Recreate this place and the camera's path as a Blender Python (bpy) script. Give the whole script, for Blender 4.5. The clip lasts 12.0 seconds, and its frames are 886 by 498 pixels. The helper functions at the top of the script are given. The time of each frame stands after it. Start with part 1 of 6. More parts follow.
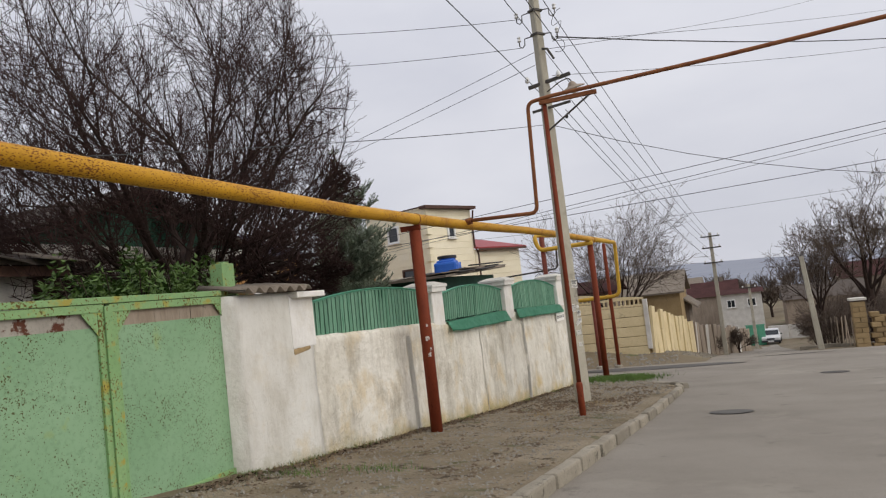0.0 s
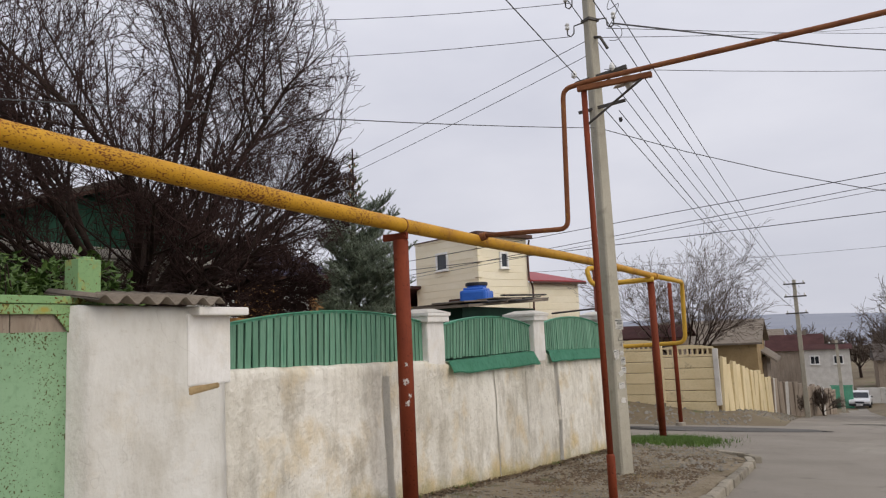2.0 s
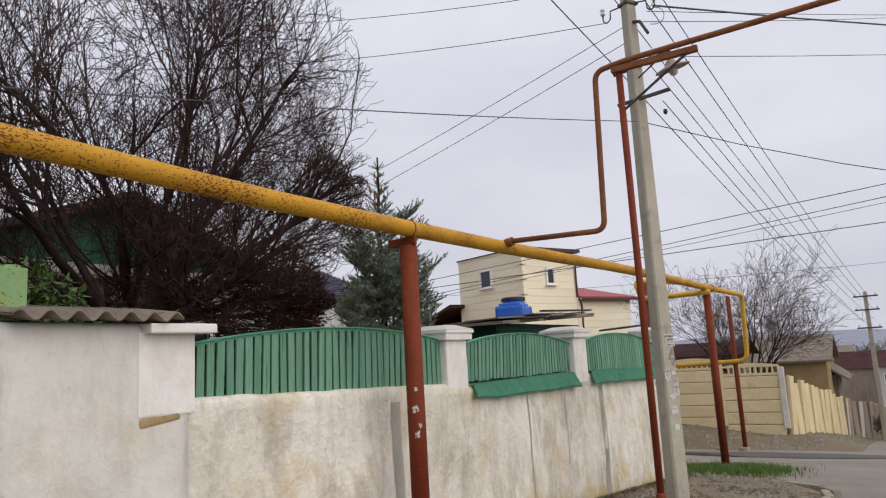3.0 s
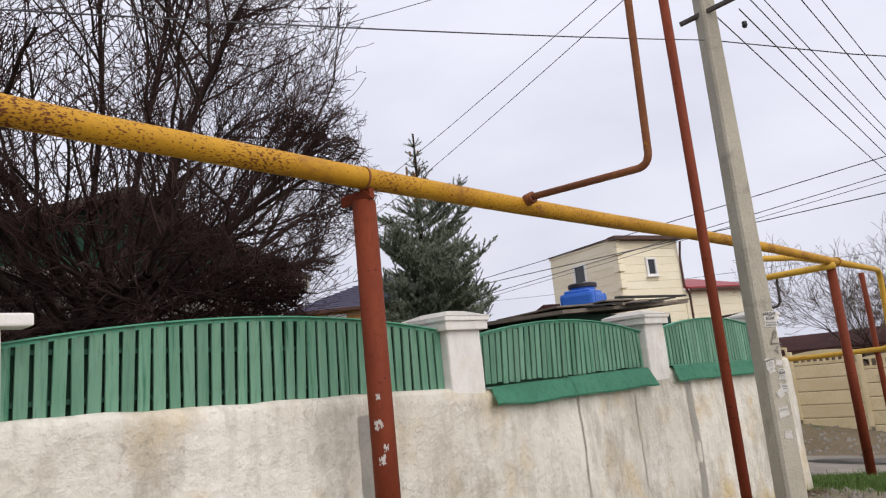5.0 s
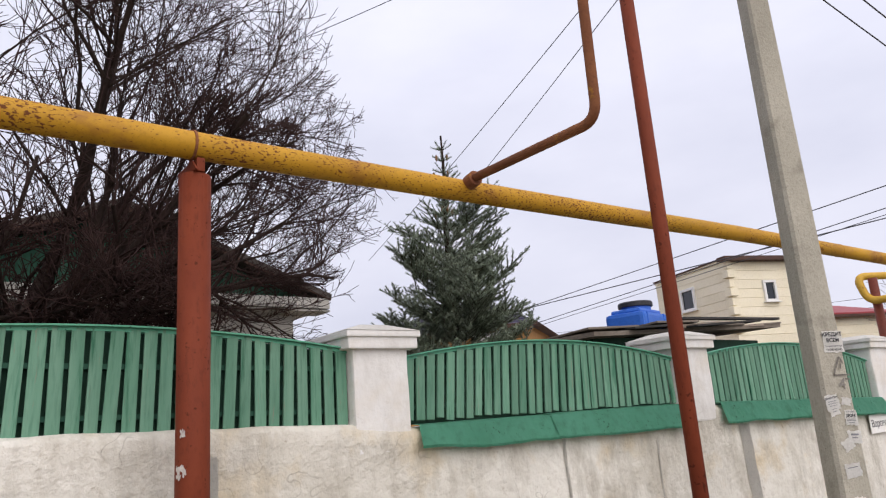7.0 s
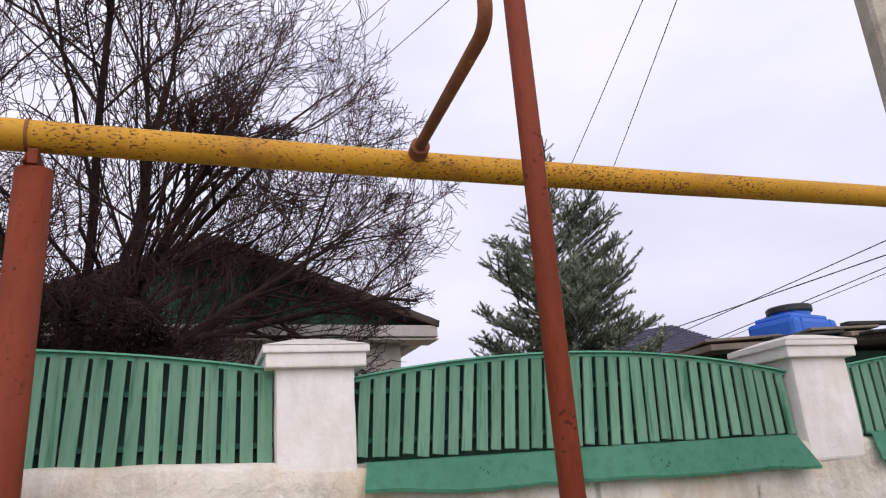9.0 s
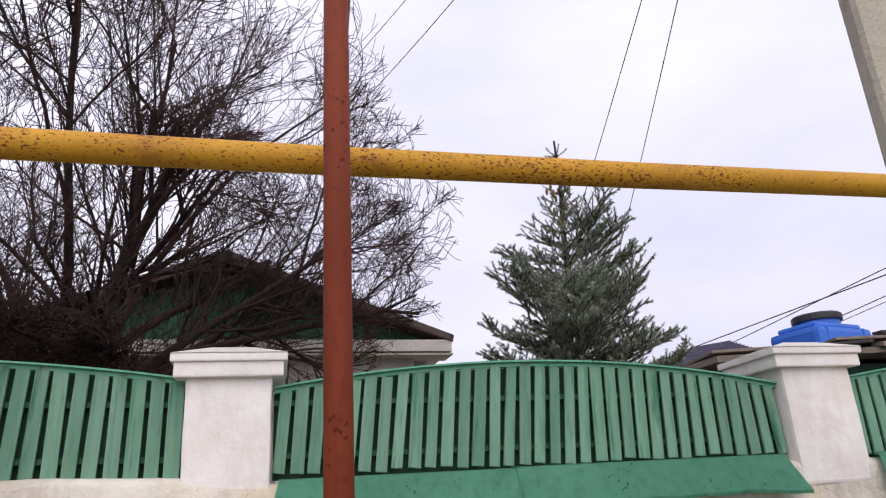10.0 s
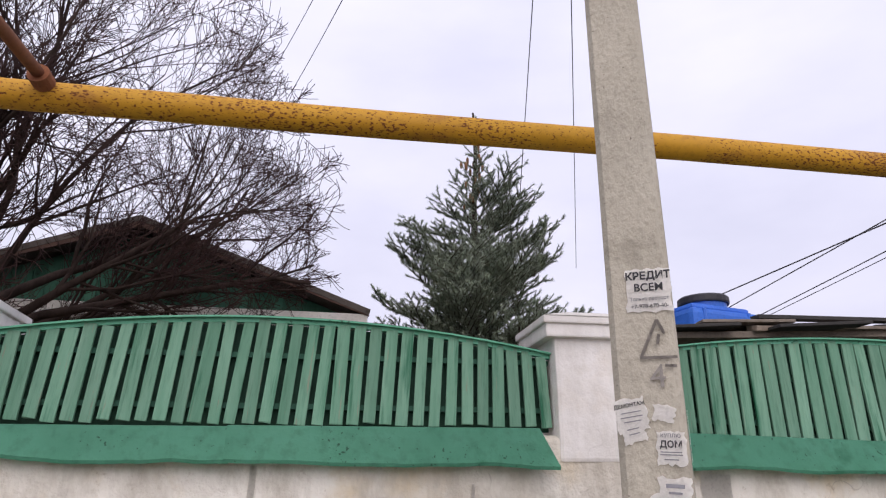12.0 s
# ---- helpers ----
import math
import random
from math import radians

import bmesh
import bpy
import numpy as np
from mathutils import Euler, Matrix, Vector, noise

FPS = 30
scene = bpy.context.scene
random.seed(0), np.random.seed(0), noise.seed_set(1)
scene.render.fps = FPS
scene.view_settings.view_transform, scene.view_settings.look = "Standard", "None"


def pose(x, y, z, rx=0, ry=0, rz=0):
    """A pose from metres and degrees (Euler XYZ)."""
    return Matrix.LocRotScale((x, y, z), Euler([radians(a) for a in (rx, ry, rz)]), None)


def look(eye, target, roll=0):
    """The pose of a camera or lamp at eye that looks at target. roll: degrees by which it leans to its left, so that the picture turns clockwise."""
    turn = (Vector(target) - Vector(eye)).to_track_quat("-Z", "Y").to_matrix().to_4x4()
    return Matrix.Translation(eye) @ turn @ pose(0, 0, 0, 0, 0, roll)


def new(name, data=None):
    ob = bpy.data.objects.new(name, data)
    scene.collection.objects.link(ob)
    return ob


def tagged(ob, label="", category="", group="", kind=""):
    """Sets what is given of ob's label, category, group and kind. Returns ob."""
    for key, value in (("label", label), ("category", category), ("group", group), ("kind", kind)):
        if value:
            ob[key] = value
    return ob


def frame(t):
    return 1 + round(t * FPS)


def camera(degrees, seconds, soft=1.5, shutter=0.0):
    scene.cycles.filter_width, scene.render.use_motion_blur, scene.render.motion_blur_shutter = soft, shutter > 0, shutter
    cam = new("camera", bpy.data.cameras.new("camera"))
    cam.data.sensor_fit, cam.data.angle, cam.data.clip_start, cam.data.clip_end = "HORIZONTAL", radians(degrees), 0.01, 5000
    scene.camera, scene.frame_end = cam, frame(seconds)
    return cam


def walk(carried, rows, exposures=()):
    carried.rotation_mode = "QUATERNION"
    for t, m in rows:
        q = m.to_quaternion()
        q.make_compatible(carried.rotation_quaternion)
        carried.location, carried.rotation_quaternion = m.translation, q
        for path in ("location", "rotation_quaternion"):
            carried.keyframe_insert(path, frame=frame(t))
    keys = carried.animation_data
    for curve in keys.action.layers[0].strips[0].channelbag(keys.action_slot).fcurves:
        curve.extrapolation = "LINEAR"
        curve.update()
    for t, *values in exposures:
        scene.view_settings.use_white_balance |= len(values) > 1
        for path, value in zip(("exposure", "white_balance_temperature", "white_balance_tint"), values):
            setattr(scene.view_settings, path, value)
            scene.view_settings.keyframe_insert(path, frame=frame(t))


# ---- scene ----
cam = camera(64.0, 12.0, 1.2)
PATH = [
    (0, (0.14, -0.199, 1.29), (-0.605, 1.652, 1.422), -6.5),
    (0.5, (0.172, 0.57, 1.282), (-0.705, 2.362, 1.417), -6.7),
    (1, (0.181, 1.27, 1.252), (-0.643, 3.084, 1.424), -6.7),
    (1.5, (0.107, 1.95, 1.212), (-0.802, 3.719, 1.426), -3.8),
    (2, (-0.009, 2.631, 1.202), (-0.922, 4.394, 1.441), -2.7),
    (2.5, (-0.068, 3.278, 1.172), (-1.105, 4.969, 1.424), -2.4),
    (2.7, (-0.119, 3.493, 1.181), (-1.135, 5.191, 1.471), -2.9),
    (4.3, (-0.417, 5.5, 1.01), (-1.571, 7.099, 1.345), -6.7),
    (4.5, (-0.414, 5.696, 1.001), (-1.614, 7.258, 1.344), -4.8),
    (5, (-0.475, 6.3, 0.967), (-1.753, 7.798, 1.319), -5.8),
    (5.5, (-0.422, 6.866, 0.94), (-1.737, 8.308, 1.379), -5.3),
    (6, (-0.396, 7.46, 0.902), (-1.759, 8.856, 1.343), -5.4),
    (6.5, (-0.398, 8.043, 0.887), (-1.776, 9.415, 1.354), -5.5),
    (7, (-0.375, 8.613, 0.84), (-1.882, 9.842, 1.306), -4.3),
    (7.2, (-0.395, 8.853, 0.804), (-1.9, 10.076, 1.293), -5.0),
    (8.8, (-0.526, 10.564, 0.718), (-2.222, 11.42, 1.342), -6.2),
    (9, (-0.533, 10.76, 0.711), (-2.307, 11.454, 1.319), -4.2),
    (9.5, (-0.584, 11.245, 0.635), (-2.397, 11.814, 1.258), -4.8),
    (10, (-0.606, 11.673, 0.651), (-2.419, 12.184, 1.322), -3.4),
    (10.5, (-0.556, 12.129, 0.605), (-2.426, 12.425, 1.251), -2.6),
    (11, (-0.574, 12.609, 0.545), (-2.423, 13.038, 1.175), -0.1),
    (11.5, (-0.568, 13.04, 0.523), (-2.407, 13.452, 1.192), -1.0),
    (12, (-0.476, 13.516, 0.464), (-2.325, 13.92, 1.109), -0.3),
]
walk(cam, [(t, look(eye, target, roll)) for t, eye, target, roll in PATH],
     [(0, 0.0, 6490, 9), (2.5, 0.0, 6420, 11), (4.5, 0.19, 6350, 12), (7, 0.24, 6250, 14), (9, 0.28, 6200, 19), (10.5, 0.33, 6180, 19.5), (11.5, 0.18, 6150, 20), (12, 0.26, 6150, 20)])
# world, sun and exposure
world = bpy.data.worlds.new("overcast")
scene.world = world
world.use_nodes = True
wn, wl = world.node_tree.nodes, world.node_tree.links
wn.clear()
w_out = wn.new("ShaderNodeOutputWorld")
w_sky = wn.new("ShaderNodeTexSky")
w_sky.sky_type, w_sky.sun_disc = "NISHITA", False
w_sky.sun_elevation, w_sky.sun_rotation = radians(40), radians(70)
w_bg = wn.new("ShaderNodeBackground")
w_bg.inputs["Strength"].default_value = 0.05
w_cloud = wn.new("ShaderNodeBackground")
w_cloud.inputs["Strength"].default_value = 1.0
w_tc = wn.new("ShaderNodeTexCoord")
w_map = wn.new("ShaderNodeMapping")
w_map.inputs["Scale"].default_value = (1.0, 1.0, 2.6)
w_noise = wn.new("ShaderNodeTexNoise")
w_noise.inputs["Scale"].default_value = 2.2
w_noise.inputs["Detail"].default_value = 5.0
w_noise.inputs["Roughness"].default_value = 0.5
w_ramp = wn.new("ShaderNodeValToRGB")
w_ramp.color_ramp.elements[0].position, w_ramp.color_ramp.elements[1].position = 0.3, 0.72
w_ramp.color_ramp.elements[0].color = (0.62, 0.63, 0.71, 1)
w_ramp.color_ramp.elements[1].color = (0.79, 0.79, 0.85, 1)
w_mix = wn.new("ShaderNodeMixShader")
w_mix.inputs[0].default_value = 0.96
wl.new(w_tc.outputs["Generated"], w_map.inputs[0])
wl.new(w_map.outputs[0], w_noise.inputs["Vector"])
wl.new(w_noise.outputs[0], w_ramp.inputs[0])
# an overcast sky is brighter towards the zenith
w_sep = wn.new("ShaderNodeSeparateXYZ")
w_lift = wn.new("ShaderNodeMapRange")
w_lift.inputs[1].default_value, w_lift.inputs[2].default_value = 0.05, 0.6
w_lift.inputs[3].default_value, w_lift.inputs[4].default_value = 0.95, 1.12
wl.new(w_tc.outputs["Generated"], w_sep.inputs[0])
wl.new(w_sep.outputs[2], w_lift.inputs[0])
wl.new(w_lift.outputs[0], w_cloud.inputs["Strength"])
wl.new(w_ramp.outputs[0], w_cloud.inputs[0])
wl.new(w_sky.outputs[0], w_bg.inputs[0])
wl.new(w_bg.outputs[0], w_mix.inputs[1])
wl.new(w_cloud.outputs[0], w_mix.inputs[2])
wl.new(w_mix.outputs[0], w_out.inputs[0])

sun = new("sun", bpy.data.lights.new("sun", "SUN"))
sun.data.energy, sun.data.angle, sun.data.color = 1.75, radians(65), (1.0, 0.91, 0.78)
sun.matrix_world = look((30, 5, 25), (0, 9, 0))


# ---- materials ----
def mat(name, c1, c2, scale=3.0, rough=0.8, bump=0.2, fine=60.0, spots=None, spot_scale=12.0, spot_at=0.62, spot_soft=0.05,
        spots2=None, spot2_scale=2.0, spot2_at=0.6, metal=0.0, each=0.0, stretch=(1, 1, 1), bump_dist=0.01, spot_stretch=(1, 1, 1), mask=0.0, spec=0.35):
    """Two colours mixed by broad and fine noise, with spots of wear and fine relief."""
    m = bpy.data.materials.new(name)
    m.use_nodes = True
    n, l = m.node_tree.nodes, m.node_tree.links
    p = n["Principled BSDF"]
    tc, info = n.new("ShaderNodeTexCoord"), n.new("ShaderNodeObjectInfo")
    sc = n.new("ShaderNodeVectorMath")
    sc.operation = "SCALE"
    comb = n.new("ShaderNodeCombineXYZ")
    for i in range(3):
        l.new(info.outputs["Random"], comb.inputs[i])
    l.new(comb.outputs[0], sc.inputs[0])
    sc.inputs["Scale"].default_value = 17.0
    add = n.new("ShaderNodeVectorMath")
    l.new(tc.outputs["Object"], add.inputs[0])
    l.new(sc.outputs[0], add.inputs[1])

    def tex(s, detail=6.0, st=(1, 1, 1), roughness=0.6):
        mp = n.new("ShaderNodeMapping")
        mp.inputs["Scale"].default_value = st
        l.new(add.outputs[0], mp.inputs[0])
        t = n.new("ShaderNodeTexNoise")
        t.inputs["Scale"].default_value, t.inputs["Detail"].default_value, t.inputs["Roughness"].default_value = s, detail, roughness
        l.new(mp.outputs[0], t.inputs["Vector"])
        return t.outputs[0]

    def ramp(src, a, b):
        r = n.new("ShaderNodeMapRange")
        r.inputs[1].default_value, r.inputs[2].default_value = a, b
        l.new(src, r.inputs[0])
        return r.outputs[0]

    def mix(f, a, b):
        x = n.new("ShaderNodeMix")
        x.data_type = "RGBA"
        l.new(f, x.inputs[0]) if not isinstance(f, float) else None
        for sock, v in ((x.inputs[6], a), (x.inputs[7], b)):
            if isinstance(v, tuple):
                sock.default_value = (*v, 1)
            else:
                l.new(v, sock)
        return x.outputs[2]

    broad, grain = tex(scale, st=stretch), tex(fine, 4.0, stretch)
    col = mix(ramp(broad, 0.3, 0.7), c1, c2)
    dark = tuple(v * 0.72 for v in c1)
    col = mix(ramp(grain, 0.5, 0.9), col, dark)
    rough_out = None
    if spots2:
        col = mix(ramp(tex(spot2_scale, 8.0, spot_stretch), spot2_at, spot2_at + 0.12), col, spots2)
    if spots:
        src = tex(spot_scale, 7.0 if not mask else 2.0, spot_stretch, 0.7 if not mask else 0.5)
        if mask:
            # specks gather where a broad noise is high
            k = n.new("ShaderNodeMath")
            k.operation = "MULTIPLY_ADD"
            l.new(tex(mask, 3.0), k.inputs[0])
            k.inputs[1].default_value = 0.55
            l.new(src, k.inputs[2])
            k2 = n.new("ShaderNodeMath")
            k2.operation = "SUBTRACT"
            l.new(k.outputs[0], k2.inputs[0])
            k2.inputs[1].default_value = 0.275
            src = k2.outputs[0]
        s = ramp(src, spot_at, spot_at + spot_soft)
        col = mix(s, col, spots)
        rr = n.new("ShaderNodeMapRange")
        rr.inputs[3].default_value, rr.inputs[4].default_value = rough, 0.95
        l.new(s, rr.inputs[0])
        rough_out = rr.outputs[0]
    if each:
        hsv = n.new("ShaderNodeHueSaturation")
        r = n.new("ShaderNodeMapRange")
        r.inputs[3].default_value, r.inputs[4].default_value = 1 - each, 1 + each
        l.new(info.outputs["Random"], r.inputs[0])
        l.new(r.outputs[0], hsv.inputs["Value"])
        l.new(col, hsv.inputs["Color"])
        col = hsv.outputs[0]
    l.new(col, p.inputs["Base Color"])
    p.inputs["Roughness"].default_value, p.inputs["Metallic"].default_value = rough, metal
    p.inputs["Specular IOR Level"].default_value = spec
    if rough_out:
        l.new(rough_out, p.inputs["Roughness"])
    if bump:
        b1 = n.new("ShaderNodeBump")
        b1.inputs["Strength"].default_value, b1.inputs["Distance"].default_value = bump, bump_dist
        l.new(grain, b1.inputs["Height"])
        b2 = n.new("ShaderNodeBump")
        b2.inputs["Strength"].default_value, b2.inputs["Distance"].default_value = bump, bump_dist * 5
        l.new(broad, b2.inputs["Height"])
        l.new(b1.outputs[0], b2.inputs["Normal"])
        l.new(b2.outputs[0], p.inputs["Normal"])
    return m


def plaster_mat(name, c1, c2, dirt, foot=False):
    """Old whitewash: broad warm and grey tints, ochre damp stains, grey streaks that run down, hairline cracks and trowel relief."""
    m = bpy.data.materials.new(name)
    m.use_nodes = True
    n, l = m.node_tree.nodes, m.node_tree.links
    p = n["Principled BSDF"]
    tc = n.new("ShaderNodeTexCoord")

    def tex(scale, detail=6.0, st=(1, 1, 1), shift=0.0, rough=0.6):
        mp = n.new("ShaderNodeMapping")
        mp.inputs["Scale"].default_value, mp.inputs["Location"].default_value = st, (shift, shift, shift)
        l.new(tc.outputs["Object"], mp.inputs[0])
        t = n.new("ShaderNodeTexNoise")
        t.inputs["Scale"].default_value, t.inputs["Detail"].default_value, t.inputs["Roughness"].default_value = scale, detail, rough
        l.new(mp.outputs[0], t.inputs["Vector"])
        return t.outputs[0]

    def rng(src, a, b, lo=0.0, hi=1.0):
        r = n.new("ShaderNodeMapRange")
        r.inputs[1].default_value, r.inputs[2].default_value, r.inputs[3].default_value, r.inputs[4].default_value = a, b, lo, hi
        l.new(src, r.inputs[0])
        return r.outputs[0]

    def mix(f, a, b):
        x = n.new("ShaderNodeMix")
        x.data_type = "RGBA"
        l.new(f, x.inputs[0])
        for sock, v in ((x.inputs[6], a), (x.inputs[7], b)):
            if isinstance(v, tuple):
                sock.default_value = (*v, 1)
            else:
                l.new(v, sock)
        return x.outputs[2]

    def mul(a, b):
        k = n.new("ShaderNodeMath")
        k.operation = "MULTIPLY"
        l.new(a, k.inputs[0])
        l.new(b, k.inputs[1])
        return k.outputs[0]
    col = mix(rng(tex(0.9, 5.0), 0.35, 0.65), c1, c2)
    col = mix(rng(tex(1.5, 8.0, shift=4.0), 0.52, 0.66, 0, 0.75 * dirt), col, (0.62, 0.51, 0.33))
    col = mix(rng(tex(2.6, 9.0, (1, 1, 0.45), 9.0, 0.7), 0.47, 0.66, 0, 0.85 * dirt), col, (0.42, 0.385, 0.315))
    col = mix(mul(rng(tex(7.0, 8.0, (1, 1, 0.16), 2.0), 0.5, 0.72), rng(tex(0.8, 3.0, shift=13.0), 0.42, 0.62, 0, 0.7 * dirt)), col, (0.36, 0.34, 0.29))
    col = mix(rng(tex(11.0, 9.0, shift=6.0, rough=0.75), 0.60, 0.70, 0, 0.6 * dirt), col, (0.33, 0.27, 0.19))
    if foot:
        # ragged ochre damp and moss stains that climb from the sloping pavement
        sep = n.new("ShaderNodeSeparateXYZ")
        l.new(tc.outputs["Object"], sep.inputs[0])
        lie = n.new("ShaderNodeMath")
        lie.operation = "MULTIPLY_ADD"
        l.new(sep.outputs[1], lie.inputs[0])
        lie.inputs[1].default_value = 0.088
        l.new(sep.outputs[2], lie.inputs[2])
        for scale, amp, reach, tint, most in ((1.1, 2.4, 0.16, (0.56, 0.44, 0.225), 0.85), (3.0, 0.9, 0.06, (0.24, 0.23, 0.11), 0.85)):
            wave = n.new("ShaderNodeMath")
            wave.operation = "MULTIPLY_ADD"
            l.new(tex(scale, 8.0, shift=17.0 + scale, rough=0.65), wave.inputs[0])
            wave.inputs[1].default_value = amp
            l.new(lie.outputs[0], wave.inputs[2])
            col = mix(rng(wave.outputs[0], amp * 0.5 + reach + 0.25, amp * 0.5 + reach - 0.2, 0, most), col, tint)
    # hairline cracks where two folds of noise meet
    wob = tex(1.1, 3.5, shift=21.0, rough=0.55)
    k = n.new("ShaderNodeMath")
    k.operation = "SUBTRACT"
    l.new(wob, k.inputs[0])
    k.inputs[1].default_value = 0.5
    ab = n.new("ShaderNodeMath")
    ab.operation = "ABSOLUTE"
    l.new(k.outputs[0], ab.inputs[0])
    crack = mul(rng(ab.outputs[0], 0.0, 0.0035, 1.0, 0.0), rng(tex(1.4, 3.0, shift=31.0), 0.52, 0.6))
    col = mix(mul(crack, rng(tex(3.0), 0.3, 0.5, 0.1, 0.4 * dirt)), col, (0.2, 0.17, 0.13))
    l.new(col, p.inputs["Base Color"])
    p.inputs["Roughness"].default_value = 0.93
    p.inputs["Specular IOR Level"].default_value = 0.25
    prev = None
    for src, strength, dist in ((tex(5.0, 6.0), 0.75, 0.065), (tex(22.0, 6.0), 0.6, 0.012), (tex(90.0, 3.0), 0.25, 0.003)):
        bn = n.new("ShaderNodeBump")
        bn.inputs["Strength"].default_value, bn.inputs["Distance"].default_value = strength * (0.1 + 0.9 * dirt), dist
        l.new(src, bn.inputs["Height"])
        if prev:
            l.new(prev, bn.inputs["Normal"])
        prev = bn.outputs[0]
    l.new(prev, p.inputs["Normal"])
    return m


M = {}
M["plaster"] = plaster_mat("whitewashed_plaster", (0.63, 0.60, 0.52), (0.775, 0.75, 0.68), 1.0, True)
M["plaster_clean"] = plaster_mat("painted_plaster", (0.74, 0.725, 0.69), (0.83, 0.82, 0.795), 0.35)
M["plaster_gate"] = plaster_mat("gate_wall_plaster", (0.61, 0.595, 0.545), (0.70, 0.69, 0.65), 0.5, True)
M["cement"] = mat("grey_cement", (0.56, 0.54, 0.49), (0.67, 0.65, 0.59), 3.0, 0.95, 0.4, 50.0, (0.6, 0.58, 0.53), 5.0, 0.6, 0.1)
M["green"] = mat("weathered_green_paint", (0.095, 0.23, 0.15), (0.18, 0.335, 0.24), 7.0, 0.75, 0.8, 55.0, (0.20, 0.23, 0.17), 26.0, 0.62, 0.06,
                 (0.022, 0.12, 0.066), 8.0, 0.57, each=0.13, stretch=(1, 1, 0.1), spot_stretch=(1.6, 1.6, 0.12), bump_dist=0.004, spec=0.25)
M["green_metal"] = mat("green_painted_sheet", (0.085, 0.32, 0.20), (0.125, 0.39, 0.26), 2.5, 0.6, 0.4, 14.0, (0.05, 0.14, 0.09), 40.0, 0.70, 0.04, (0.055, 0.24, 0.14), 4.0, 0.6, mask=3.0)
M["gate_green"] = mat("pale_green_gate_paint", (0.205, 0.355, 0.20), (0.26, 0.42, 0.255), 1.0, 0.6, 0.1, 22.0, (0.075, 0.07, 0.02), 58.0, 0.64, 0.03,
                      (0.28, 0.37, 0.13), 2.4, 0.63, bump_dist=0.003, mask=1.7)
M["gate_frame"] = mat("green_gate_frame_paint", (0.20, 0.36, 0.15), (0.26, 0.42, 0.19), 2.0, 0.6, 0.15, 30.0, (0.13, 0.095, 0.025), 45.0, 0.615, 0.03,
                      (0.36, 0.31, 0.06), 7.0, 0.55, bump_dist=0.003, mask=2.5)
M["board"] = mat("grey_weathered_board", (0.24, 0.19, 0.145), (0.36, 0.30, 0.24), 4.0, 0.9, 0.5, 30.0, (0.13, 0.1, 0.08), 9.0, 0.62, 0.08, stretch=(1, 1, 0.2), each=0.1)
M["rusty_sheet"] = mat("grey_sheet_with_rust", (0.30, 0.275, 0.24), (0.42, 0.39, 0.345), 2.0, 0.8, 0.3, 30.0, (0.10, 0.035, 0.02), 3.0, 0.56, 0.03, (0.28, 0.17, 0.11), 4.0, 0.58)
M["yellow"] = mat("yellow_gas_pipe_paint", (0.45, 0.225, 0.012), (0.57, 0.305, 0.016), 1.6, 0.6, 0.3, 30.0, (0.15, 0.052, 0.018), 80.0, 0.572, 0.08,
                  (0.30, 0.13, 0.02), 4.0, 0.58, bump_dist=0.003, mask=1.5, spec=0.3, spot_stretch=(1, 0.5, 1))
M["yellow_small"] = mat("faded_yellow_pipe_paint", (0.52, 0.30, 0.03), (0.62, 0.38, 0.045), 2.0, 0.6, 0.25, 40.0, (0.22, 0.085, 0.02), 14.0, 0.58, 0.08, bump_dist=0.003)
M["rust_pipe"] = mat("rusty_gas_pipe", (0.18, 0.062, 0.028), (0.29, 0.115, 0.045), 5.0, 0.85, 0.35, 60.0, (0.46, 0.22, 0.03), 8.0, 0.6, 0.1, (0.11, 0.04, 0.02), 4.0, 0.6, bump_dist=0.003)
M["red_post"] = mat("red_brown_post_paint", (0.14, 0.027, 0.011), (0.20, 0.042, 0.016), 5.0, 0.7, 0.25, 40.0, (0.085, 0.02, 0.01), 34.0, 0.67, 0.08, (0.19, 0.045, 0.018), 9.0, 0.66, bump_dist=0.003, mask=4.0, spec=0.2, stretch=(1, 1, 0.4))
M["dark_red"] = mat("dark_red_post_paint", (0.13, 0.028, 0.016), (0.19, 0.04, 0.02), 3.0, 0.6, 0.2, 40.0, (0.06, 0.02, 0.014), 12.0, 0.6, 0.08)
M["scuff"] = mat("torn_paper_scuff", (0.45, 0.40, 0.36), (0.62, 0.58, 0.53), 20.0, 0.9, 0.2, 90.0)
M["concrete"] = mat("pole_concrete", (0.37, 0.345, 0.28), (0.48, 0.45, 0.37), 2.2, 0.93, 0.8, 55.0, (0.17, 0.15, 0.12), 30.0, 0.66, 0.03, (0.30, 0.28, 0.225), 3.4, 0.57, stretch=(1, 1, 0.75), spec=0.2)
M["asphalt"] = mat("worn_grey_asphalt", (0.205, 0.183, 0.155), (0.275, 0.25, 0.215), 0.45, 0.92, 0.6, 70.0, (0.14, 0.125, 0.105), 1.1, 0.60, 0.1, (0.315, 0.29, 0.245), 0.3, 0.56, spec=0.25)
M["asphalt_dark"] = mat("dark_asphalt_patch", (0.085, 0.08, 0.075), (0.12, 0.115, 0.105), 1.5, 0.9, 0.5, 60.0)
M["soil"] = mat("dry_trodden_soil", (0.15, 0.117, 0.074), (0.31, 0.262, 0.192), 1.3, 0.97, 1.0, 30.0, (0.06, 0.043, 0.026), 2.6, 0.55, 0.08, (0.10, 0.095, 0.045), 1.7, 0.57, bump_dist=0.03, spec=0.2)
